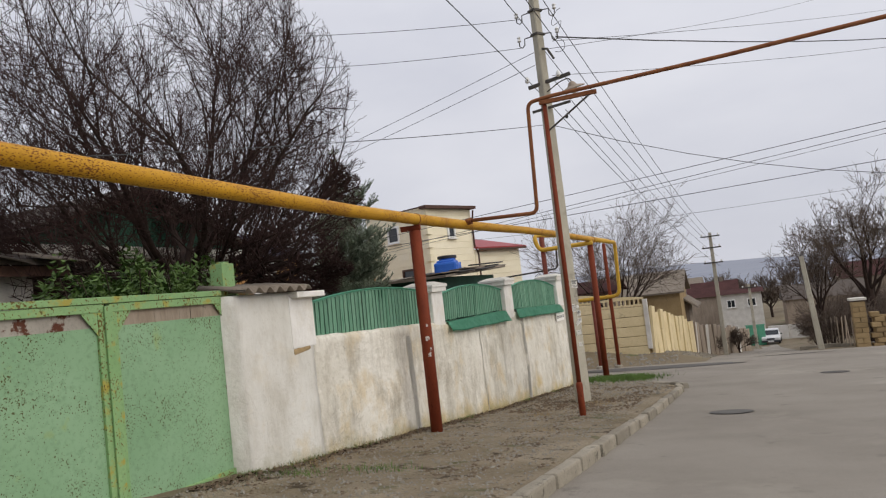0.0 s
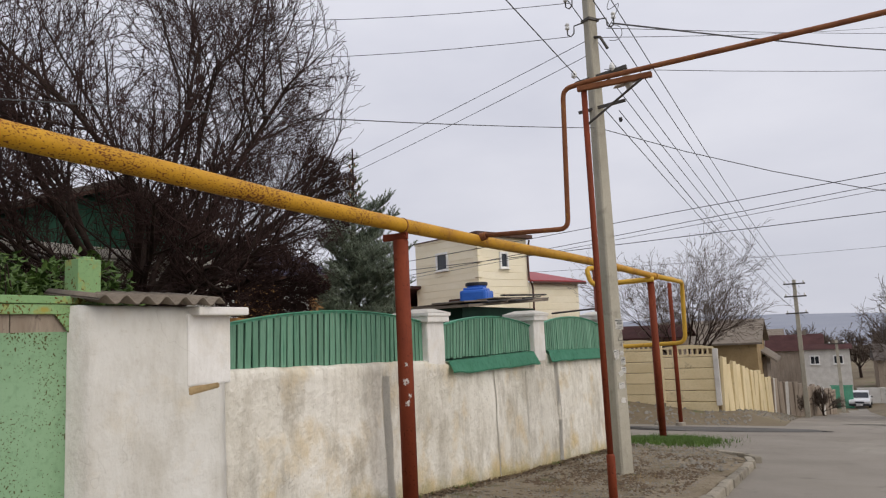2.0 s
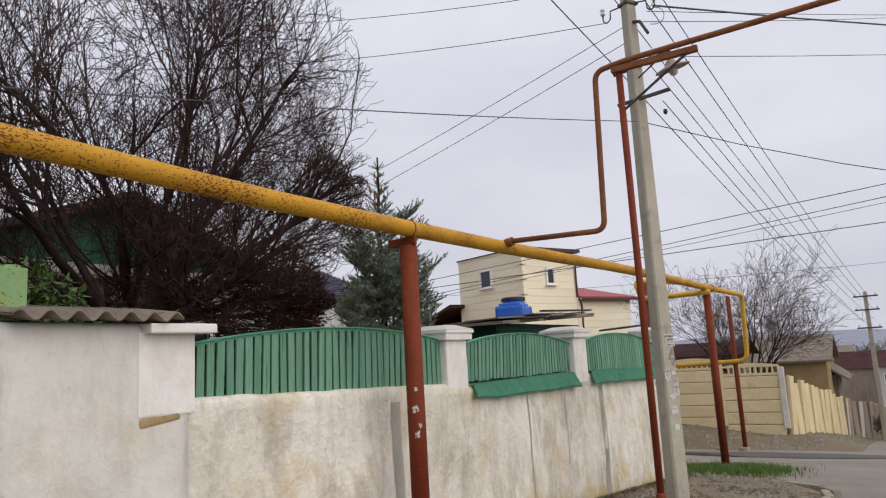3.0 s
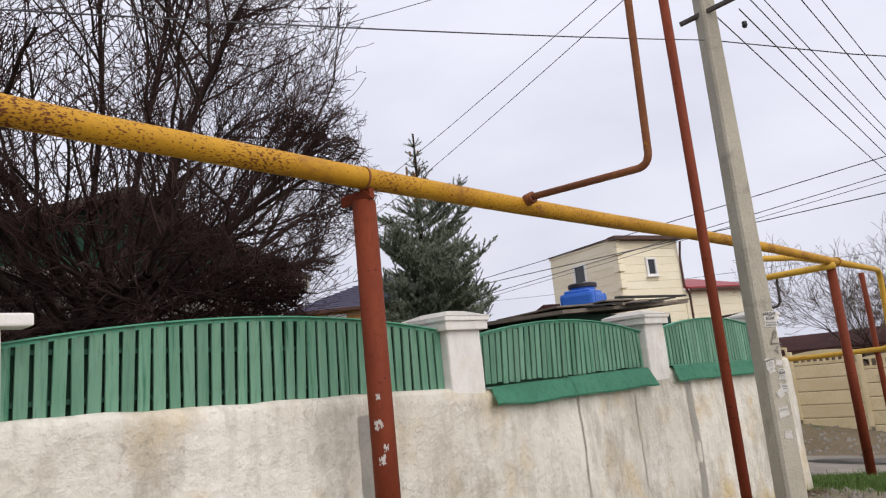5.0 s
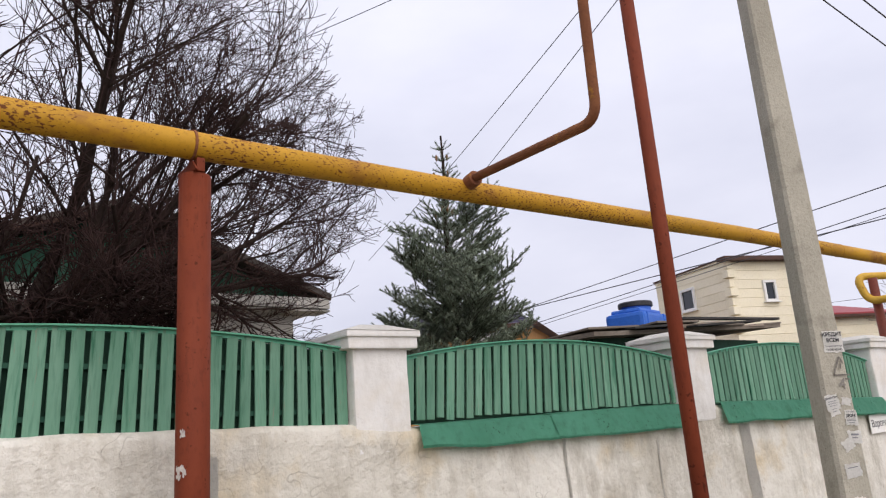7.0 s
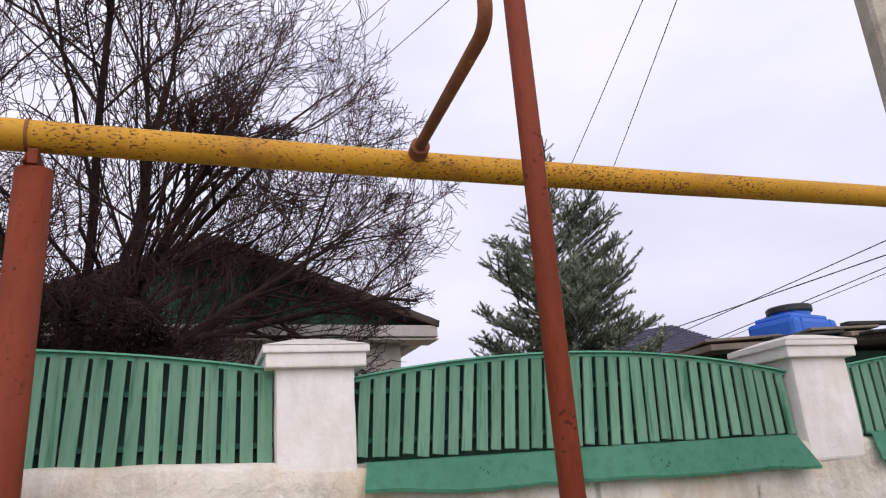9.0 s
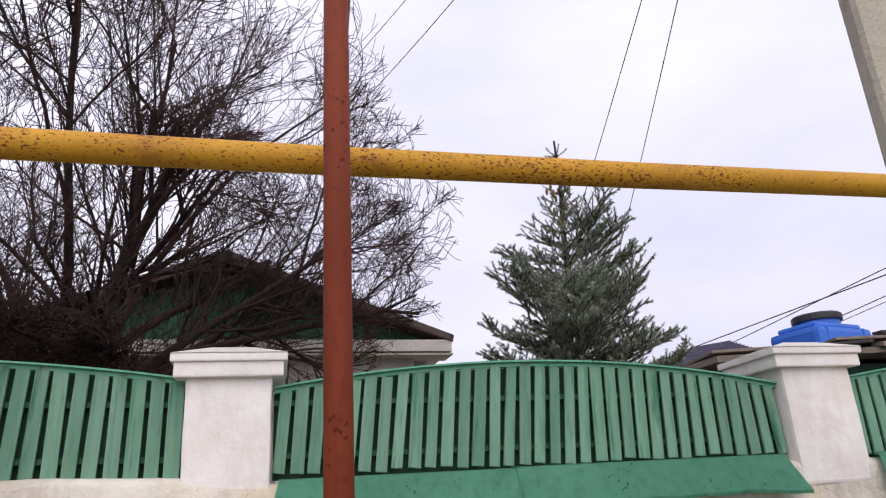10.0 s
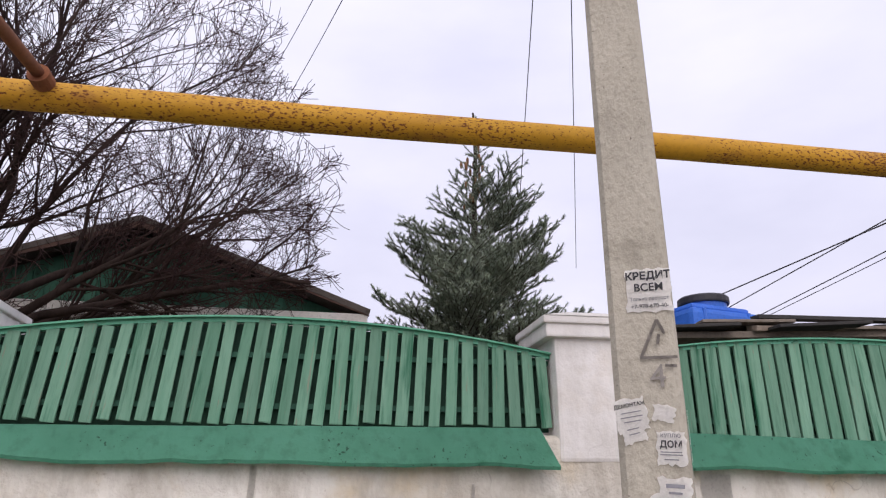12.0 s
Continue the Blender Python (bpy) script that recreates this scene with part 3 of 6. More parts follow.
def pillar(y0, y1, label):
    """A square plastered pillar with a stepped cap."""
    yc, w = (y0 + y1) / 2, y1 - y0
    m = wall_pose(yc, 0, -0.262)
    ob = thing("pillar", 0, 0, 0, label, "pillar", "pillars of the street wall", "structure")
    bm = boxbm((0, 0, 1.02), (0.52, w, 0.8), 0.025, m)
    bmesh.ops.subdivide_edges(bm, edges=[e for e in bm.edges if e.calc_length() > 0.3], cuts=6, use_grid_fill=True)
    for v in bm.verts:
        v.co.x += 0.008 * noise.noise(v.co * 4)
        v.co.y += 0.008 * noise.noise(v.co * 4 + Vector((7, 0, 0)))
    part("shaft", bm, "plaster_clean", ob, smooth=False)
    part("cap_lower", boxbm((0, 0, 1.425), (0.62, w + 0.13, 0.09), 0.012, m), "plaster_clean", ob)
    part("cap_upper", boxbm((0, 0, 1.49), (0.66, w + 0.17, 0.05), 0.012, m), "plaster_clean", ob)
    bm = bmesh.new()
    h1, h2 = (0.335, (w + 0.17) / 2), (0.17, w / 4)
    vs = [bm.verts.new(m @ Vector((sx * a, sy * b, z))) for z, (a, b) in ((1.513, h1), (1.575, h2)) for sx, sy in ((1, 1), (-1, 1), (-1, -1), (1, -1))]
    bm.faces.new(vs[4:])
    bm.faces.new(vs[3::-1])
    for i in range(4):
        bm.faces.new((vs[i], vs[(i + 1) % 4], vs[4 + (i + 1) % 4], vs[4 + i]))
    bmesh.ops.recalc_face_normals(bm, faces=bm.faces)
    part("cap_top", bm, "cement", ob, "sloping mortar top of the cap")
    return ob


pillar(11.33, 11.80, "square whitewashed pillar with stepped cap in the wall")
pillar(15.16, 15.70, "square whitewashed pillar with stepped cap in the wall")
pillar(19.6, 20.2, "square whitewashed pillar with stepped cap at the wall's end")


def slat_mesh(w, h, d, seed):
    rnd = random.Random(seed)
    bm = boxbm((0, 0, h / 2), (d, w, h), 0.004)
    for v in bm.verts:
        v.co.z += rnd.uniform(-0.004, 0.004)
    me = link_mesh("slat", bm, "green")
    return me


def picket_panel(y0, y1, bottom, arch, tilts, pitch, label, wid=0.068):
    """Green pickets under a bowed top rail, between two pillars."""
    ob = thing("picket_fence", 0, 0, 0, label, "fence", "picket panels on the wall", "structure")
    n = round((y1 - y0) / pitch)
    rnd = random.Random(int(y0 * 10))

    def top(y):
        u = (y - y0) / (y1 - y0)
        return arch(u)
    for i in range(n):
        y = y0 + (i + 0.5) * (y1 - y0) / n
        h = top(y) - 0.018 - bottom(y) + rnd.uniform(-0.012, 0.006)
        me = slat_mesh(wid * rnd.uniform(0.9, 1.08), h, 0.02, i)
        tilt = float(np.interp((y - y0) / (y1 - y0), (0, 0.5, 0.75, 1), tilts)) + rnd.gauss(0, 0.8)
        m = wall_pose(y - h / 2 * math.tan(radians(tilt)), bottom(y) + rnd.uniform(-0.012, 0.008), -0.1) @ pose(0, 0, 0, -tilt, 0, rnd.gauss(0, 2.5))
        piece("slat", me, ob, m)
    # bowed top rail
    for name, lift, dx, hh, dd in (("top_rail", 0.004, -0.115, 0.024, 0.05), ("top_batten", 0.016, -0.10, 0.011, 0.075)):
        bm = bmesh.new()
        rows = []
        for i in range(33):
            y = y0 + (y1 - y0) * i / 32
            z = top(y) - 0.02 + lift
            rows.append([bm.verts.new((wx(y, dx) + a, y, z + b)) for a, b in ((dd / 2, -hh), (dd / 2, 0), (-dd / 2, 0), (-dd / 2, -hh))])
        for a, b in zip(rows, rows[1:]):
            for k in range(4):
                bm.faces.new((a[k], b[k], b[(k + 1) % 4], a[(k + 1) % 4]))
        bm.faces.new(rows[0])
        bm.faces.new(rows[-1][::-1])
        bmesh.ops.recalc_face_normals(bm, faces=bm.faces)
        part(name, bm, "green_metal", ob)
    # dark green sheet added behind the slats so their gaps read as deep shade
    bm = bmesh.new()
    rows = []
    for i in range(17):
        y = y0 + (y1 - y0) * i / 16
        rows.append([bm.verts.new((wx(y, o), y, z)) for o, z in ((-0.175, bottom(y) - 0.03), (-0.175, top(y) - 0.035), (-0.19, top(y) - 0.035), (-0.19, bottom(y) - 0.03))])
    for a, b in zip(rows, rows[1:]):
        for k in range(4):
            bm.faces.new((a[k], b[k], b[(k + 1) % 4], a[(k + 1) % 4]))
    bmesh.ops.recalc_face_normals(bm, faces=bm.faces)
    part("backing", bm, "dark_green", ob, "added dark sheet that shades the gaps between the pickets")
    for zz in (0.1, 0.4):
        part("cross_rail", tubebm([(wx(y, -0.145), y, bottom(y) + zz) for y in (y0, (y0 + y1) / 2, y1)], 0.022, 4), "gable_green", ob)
    return ob


def arch_of(a, mid, b):
    def f(u):
        base = a + (b - a) * u
        return base + (mid - (a + b) / 2) * (1 - (2 * u - 1) ** 2)
    return f


picket_panel(7.65, 11.32, lambda y: 0.95 - 0.027 * (y - 7.7), arch_of(1.40, 1.545, 1.40), (1, 2, 2, 1), 0.103, "weathered green picket fence with bowed top on the wall", 0.078)
picket_panel(11.81, 15.15, lambda y: 0.848 - 0.003 * (y - 11.8), arch_of(1.34, 1.475, 1.30), (4, 6, 3, -3), 0.0985, "green picket fence with bowed top above a metal apron", 0.073)
picket_panel(15.71, 19.59, lambda y: 0.80 - 0.03 * (y - 15.9), arch_of(1.33, 1.46, 1.22), (0, -2, -2, -2), 0.104, "green picket fence with bowed top between end pillars", 0.083)


def apron(y0, y1, zt, zb, split, label):
    """A sloping sheet of green metal in overlapping lengths under the pickets."""
    ob = thing("apron", 0, 0, 0, label, "metal apron", "metal aprons on the wall", "structure")
    for a, b, lift in ((y0, split + 0.03, 0.0), (split, y1, 0.006)):
        bm = bmesh.new()
        rows = []
        n = 24
        for i in range(n + 1):
            y = a + (b - a) * i / n
            flare = 0.09 * (1 if i == n and b == y1 else 0) - 0.04 * (1 if i == 0 and a == y0 else 0)
            wave = 0.024 * noise.noise((y * 1.8, 0, y0)) + 0.006 * noise.noise((y * 7, 1, y0))
            pts = ((-0.07, zt(y) + 0.03), (0.02, zt(y) + 0.02), (0.105 + wave, zb(y) + wave * 1.2), (0.1 + wave, zb(y) - 0.02 + wave * 1.2))
            yy = (y, y, y + flare, y + flare)
            rows.append([bm.verts.new((wx(q, o) + lift, q, z + lift)) for (o, z), q in zip(pts, yy)])
        for r, s in zip(rows, rows[1:]):
            for k in range(3):
                bm.faces.new((r[k], s[k], s[k + 1], r[k + 1]))
        geom = bmesh.ops.solidify(bm, geom=bm.faces[:], thickness=0.004)
        part("sheet", bm, "green_metal", ob)
    return ob


apron(11.84, 15.02, lambda y: 0.79, lambda y: 0.655 - 0.02 * (y - 11.8), 13.2, "sloping green painted metal apron on the wall")
apron(15.74, 19.6, lambda y: 0.78 - 0.03 * (y - 15.9), lambda y: 0.60 - 0.028 * (y - 15.9), 17.4, "sloping green painted metal apron near the wall's end")


# ---- the gate ----
def gate_leaf(y0, y1, seed, label, top="board"):
    ob = thing("gate_leaf", 0, 0, 0, label, "gate", "gate leaves", "structure")
    x0, zb, zt = -0.2, slope((y0 + y1) / 2) - 0.02, 1.57
    yc, w = (y0 + y1) / 2, y1 - y0

    def b(name, cy, cz, sy, sz, off, d, material, bev=0.006, label=""):
        part(name, boxbm((0, 0, 0), (d, sy, sz), bev, wall_pose(cy, cz, x0 + off)), material, ob, label)
    fw = 0.075
    b("top_bar", yc, zt - fw / 2, w, fw, 0.0, 0.05, "gate_frame")
    b("side_bar", y0 + fw / 2, (zb + zt) / 2, fw, zt - zb - 2 * fw, 0.0, 0.05, "gate_frame")
    b("side_bar", y1 - fw / 2, (zb + zt) / 2, fw, zt - zb - 2 * fw, 0.0, 0.05, "gate_frame")
    b("bottom_bar", yc, zb + fw / 2, w, fw, 0.0, 0.05, "gate_frame")
    b("sheet", yc, (zb + 1.33) / 2 + 0.03, w - 2 * fw, 1.33 - zb, -0.012, 0.012, "gate_green", 0.0, "pale green sheet steel flecked with rust")
    rnd = random.Random(seed)
    k = 3
    if top == "plate":
        k = 0
        b("top_plate", yc, 1.425, w - 2 * fw - 0.004, 0.2, -0.02, 0.006, "rusty_sheet", 0.0, "bare grey sheet with rusted corners")
    for i in range(k):
        ww = (w - 2 * fw) / k
        b("board", y0 + fw + ww * (i + 0.5), 1.425, ww - 0.006, 0.2, -0.022 - 0.003 * (i % 2), 0.014, "board", 0.002)
    for sy, yy in ((1, y0 + fw), (-1, y1 - fw)):
        bm = prism(bmesh.new(), [(0, 0), (sy * 0.17, 0), (0, -0.21)], "x", -0.006, 0.006)
        part("gusset", bm, "gate_frame", ob, m=wall_pose(yy, zt - fw, x0 + 0.012))
    return ob


def gates():
    gate_leaf(4.72, 6.33, 1, "pale green steel gate leaf with boarded top strip")
    leaf = gate_leaf(3.0, 4.66, 2, "pale green steel gate leaf with rusted top plates", "plate")
    g = thing("gate_post", 0, 0, 0, "pale green steel gate post with square top", "gate post", "gate posts", "structure")
    part("post", boxbm((0, 0, 0), (0.1, 0.1, 2.55), 0.006, wall_pose(6.39, 0.69, -0.27)), "gate_frame", g)
    part("head", boxbm((0, 0, 0), (0.18, 0.2, 0.3), 0.008, wall_pose(6.37, 1.79, -0.27)), "gate_frame", g)
    t = thing("gate_strip", 0, 0, 0, "green cover strip between the gate leaves", "gate strip", kind="structure")
    part("strip", boxbm((0, 0, 0), (0.02, 0.09, 1.78), 0.004, wall_pose(4.69, 0.66, -0.16)), "gate_frame", t)
    part("latch", boxbm((0, 0, 0), (0.03, 0.05, 0.12), 0.006, wall_pose(6.29, 1.3, -0.16)), "gate_frame", t)
    part("latch", boxbm((0, 0, 0), (0.03, 0.06, 0.08), 0.006, wall_pose(6.3, 0.0, -0.16)), "gate_frame", t)
    l = thing("lintel", 0, 0, 0, "green steel bar along the head of the gate", "lintel", kind="structure")
    part("bar", boxbm((0, 0, 0), (0.07, 3.6, 0.06), 0.006, wall_pose(4.65, 1.605, -0.2)), "gate_frame", l)
    far = wall_slab("wall_gate_far", -6.0, 3.0, lambda y: 1.56, 0.46, "plaster_clean", "whitewashed wall beyond the gate", 0.012, 0.3)


gates()


# ---- gas pipes ----
def pipe_z(y):
    return 2.545 + 0.007 * (y - 10) + float(np.interp(y, (-8, 3, 6.5, 8.5, 13, 16.5, 20, 24), (0.4, 0.13, 0.045, 0, 0, 0.045, 0.04, 0)))


def pipe_x(y):
    return -4.37 + 0.011 * (y - 10)


def gas_main():
    ob = thing("gas_main", 0, 0, 0, "yellow overhead gas main with rust flecks on red posts", "gas pipe")
    ys = [-8 + 2 * i for i in range(17)] + [24.6]
    part("main_pipe", tubebm([(pipe_x(y), y, pipe_z(y)) for y in ys], 0.086, 24), "yellow", ob, smooth=True)
    for y in (2.0, 6.6, 18.6):
        part("weld", tubebm([(pipe_x(y + d), y + d, pipe_z(y)) for d in (-0.008, 0.008)], 0.0895, 24), "yellow", ob)
    part("flange", tubebm([(pipe_x(24.6), 24.45, pipe_z(24.6)), (pipe_x(24.6), 24.65, pipe_z(24.6))], 0.11, 20), "yellow", ob)
    part("strap", tubebm([(pipe_x(10), 9.985, pipe_z(10)), (pipe_x(10), 10.0, pipe_z(10))], 0.094, 24), "rust_pipe", ob, "thin rusty strap")
    x, z = pipe_x(24.6), pipe_z(24.6)
    bm = tubebm(rounded([(x, 24.6, z), (x - 0.02, 29.6, z + 0.05), (x - 0.1, 29.75, 0.5), (x - 2.4, 30.2, 0.42), (x - 12, 31.0, 0.35)], 0.3), 0.075, 14)
    part("end_pipe", bm, "yellow_small", ob, smooth=True)
    # loop to the yard
    bm = tubebm(rounded([(x + 0.1, 23.8, z - 0.13), (x - 1.8, 24.0, z - 0.16), (x - 1.95, 24.0, z + 0.38), (x - 1.0, 25.2, z + 0.33), (x - 0.2, 29.0, z + 0.12)], 0.22), 0.075, 14)
    part("loop_pipe", bm, "yellow_small", ob, smooth=True)
    bm = tubebm(rounded([(x - 1.2, 24.0, z - 0.2), (x - 1.25, 24.1, z - 0.85), (x - 3.2, 24.2, z - 0.95)], 0.15), 0.03, 10)
    part("drop_pipe", bm, "metal", ob, smooth=True)
    return ob


gas_main()


def pipe_post(x, y, r, top, label, lower=None, low_r=0.0, bracket=True, material="red_post"):
    b = slope(y) - 0.05
    ob = thing("pipe_post", x, y, b, label, "pipe post", "posts under the gas pipes")
    part("shaft", tubebm([(0, 0, -0.3), (0, 0, top - b)], r, 20), material, ob, smooth=True)
    if lower:
        part("sleeve", tubebm([(0, 0, -0.3), (0, 0, lower - b - 0.03), (0, 0, lower - b)], [low_r, low_r, r], 20), material, ob, smooth=True)
    if bracket:
        part("head_plate", tubebm([(0, 0, top - b), (0, 0, top - b + 0.012)], [r, r - 0.008], 20), material, ob)
        part("saddle", boxbm((-0.07, 0.0, top - b + 0.055), (0.34, 0.05, 0.085), 0.006), material, ob, "rusty welded channel under the pipe")
        part("gusset", prism(bmesh.new(), [(-0.05, 0.012), (0.11, 0.012), (0.0, 0.12)], "y", -0.006, 0.006), material, ob, m=pose(0.02, -0.034, top - b))
    bm = bmesh.new()
    lathe(bm, [(r + 0.12, -0.1), (r + 0.1, 0.04), (r + 0.02, 0.065)], sides=11)
    for v in bm.verts:
        v.co.x *= 1 + 0.25 * noise.noise(v.co * 9)
    part("footing", bm, "kerb", ob)
    return ob


p1 = pipe_post(-4.42, 10.03, 0.093, 2.36, "red-brown painted steel post with peeling paper scraps")
pipe_post(pipe_x(23.9), 23.9, 0.1, 2.46, "red-brown steel post in the grass at the corner")
pipe_post(-4.75, 30.0, 0.075, 2.72, "thin red-brown post carrying the small yellow pipe", bracket=False)
pipe_post(-5.9, 24.1, 0.085, 2.95, "dark red post behind the end pillar", material="dark_red", bracket=False)
pipe_post(-5.55, 30.2, 0.07, 0.38, "short dark red prop under the low yellow pipe", material="dark_red", bracket=False)


def scuffs(ob, r, zs, seed, face):
    rnd = random.Random(seed)
    for z, s in zs:
        bm = bmesh.new()
        rows = []
        n, m = 7, 4
        a0 = radians(face + rnd.uniform(-35, 35))
        for j in range(m + 1):
            rows.append([])
            for i in range(n + 1):
                a = a0 + (i / n - 0.5) * s / r * rnd.uniform(0.8, 1.2)
                rows[-1].append(bm.verts.new(((r + 0.003) * math.cos(a), (r + 0.003) * math.sin(a), z + (j / m - 0.5) * s * 1.1 + rnd.uniform(-0.012, 0.012))))
        for p, q in zip(rows, rows[1:]):
            for i in range(n):
                if rnd.random() > 0.25:
                    bm.faces.new((p[i], p[i + 1], q[i + 1], q[i]))
        part("paper_scrap", bm, "scuff", ob, "torn remains of white paper")


scuffs(p1, 0.094, ((1.55, 0.06), (1.3, 0.05), (1.38, 0.04), (1.75, 0.03)), 3, -40)


def branch_pipe():
    ob = thing("branch_pipe", 0, 0, 0, "rusty thin gas pipe rising from the main and crossing the street", "gas pipe")
    bm = tubebm(rounded([(-4.3, 12.1, 2.62), (-2.9, 11.97, 2.56), (-2.82, 11.9, 4.5), (-2.4, 11.86, 4.53), (0.5, 11.75, 4.55), (6.5, 11.4, 4.62), (14, 11.2, 4.7)], 0.13), 0.034, 14)
    part("pipe", bm, "rust_pipe", ob, smooth=True)
    part("collar", tubebm([(-4.27, 12.1, 2.60), (-4.18, 12.09, 2.612)], 0.06, 14), "rust_pipe", ob)
    q = pipe_post(-2.525, 11.9, 0.04, 4.46, "slim red-brown steel post with rusty bracket carrying the crossing pipe", -0.42, 0.056, False)
    b = slope(11.87) - 0.05
    part("bracket_arm", boxbm((0.42, -0.03, 4.45 - b), (1.0, 0.07, 0.07), 0.005), "rust_pipe", q, "rusty channel arm")
    part("brace", tubebm([(0.03, 0, 3.95 - b), (0.8, -0.04, 4.42 - b)], 0.017, 8), "metal", q)
    return ob


branch_pipe()


# ---- concrete poles ----
def pole(x, y, base, height, w0, w1, label, lean=(0, 0), rz=0):
    ob = thing("utility_pole", x, y, base, label, "utility pole", "utility poles", rz=rz)
    bm = bmesh.new()
    rows = []
    for i in range(13):
        f = i / 12
        w = w0 + (w1 - w0) * f
        d, c = w * 0.86, w * 0.1
        z = -0.5 + (height + 0.5) * f
        pts = [(w / 2, d / 2 - c), (w / 2 - c, d / 2), (-w / 2 + c, d / 2), (-w / 2, d / 2 - c), (-w / 2, -d / 2 + c), (-w / 2 + c, -d / 2), (w / 2 - c, -d / 2), (w / 2, -d / 2 + c)]
        rows.append([bm.verts.new((a + lean[0] * f, b + lean[1] * f, z)) for a, b in pts])
    for a, b in zip(rows, rows[1:]):
        for k in range(8):
            bm.faces.new((a[k], a[(k + 1) % 8], b[(k + 1) % 8], b[k]))
    bm.faces.new(rows[0][::-1])
    bm.faces.new(rows[-1])
    part("shaft", bm, "concrete", ob)
    return ob


POLE = Vector((-3.152, 14.958, slope(14.9) - 0.02))
main_pole = pole(POLE.x, POLE.y, POLE.z, 9.6, 0.29, 0.18, "tapered concrete power pole with flyers and wires", rz=58)


# ---- trees ----
class Twigs:
    """Collects thin tapered branches into one mesh."""

    def __init__(self):
        self.v, self.f = [], []

    def add(self, pts, rs, sides):
        base = len(self.v)
        ref = None
        for i, p in enumerate(pts):
            d = (pts[min(i + 1, len(pts) - 1)] - pts[max(i - 1, 0)]).normalized()
            if ref is None:
                ref = d.orthogonal().normalized()
            ref = (ref - d * ref.dot(d)).normalized()
            s = d.cross(ref)
            for k in range(sides):
                a = 2 * math.pi * k / sides
                self.v.append(p + (ref * math.cos(a) + s * math.sin(a)) * rs[i])
        for i in range(len(pts) - 1):
            for k in range(sides):
                a, b = base + i * sides + k, base + i * sides + (k + 1) % sides
                self.f.append((a, b, b + sides, a + sides))

    def make(self, name, material, parent):
        return raw(name, self.v, self.f, material, parent, smooth=True)


def grow(rnd, twigs, limbs, p, d, length, r, level, spec, inside=None):
    """One branch with its side branches. spec: per level (side count, length share, spread, up pull, wobble)."""
    count, share, spread, pull, wob = spec[min(level, len(spec) - 1)]
    last = level >= len(spec) - 1
    steps = (2 if inside else 3) if last else (5 if level > 1 else 7)
    pts, rs, q, dd = [p.copy()], [r], p.copy(), d.copy()
    tip = 0.35 if level < 2 else 0.3
    for i in range(steps):
        dd = (dd + Vector((rnd.gauss(0, wob), rnd.gauss(0, wob), rnd.gauss(0, wob) + pull))).normalized()
        q = q + dd * (length / steps)
        if inside and not inside(q):
            if i == 0:
                return
            steps = i
            break
        pts.append(q.copy())
        rs.append(max(spec_min(spec), r * (1 - (1 - tip) * (i + 1) / steps)))
    (limbs if level < 2 else twigs).add(pts, rs, 8 if level == 0 else (6 if level == 1 else (4 if level == 2 else 3)))
    if last:
        return
    for k in range(count):
        f = rnd.uniform(0.42 if level == 0 else 0.2, 1.0) if k else 1.0
        i = min(steps - 1, int(f * steps))
        t = f * steps - i
        at = pts[i].lerp(pts[i + 1], min(1, t))
        ax = (pts[i + 1] - pts[i]).normalized()
        side = ax.orthogonal().normalized()
        side.rotate(Matrix.Rotation(rnd.uniform(0, 2 * math.pi), 3, ax))
        a = radians(rnd.gauss(spread, spread * 0.3)) * (0.5 if k == 0 else 1)
        nd = (ax * math.cos(a) + side * math.sin(a)).normalized()
        rr = rs[i] * rnd.uniform(0.38, 0.6) * (1.25 if k == 0 else 1)
        grow(rnd, twigs, limbs, at, nd, length * share * rnd.uniform(0.65, 1.2), max(spec_min(spec), rr), level + 1, spec, inside)


def spec_min(spec):
    return 0.0038


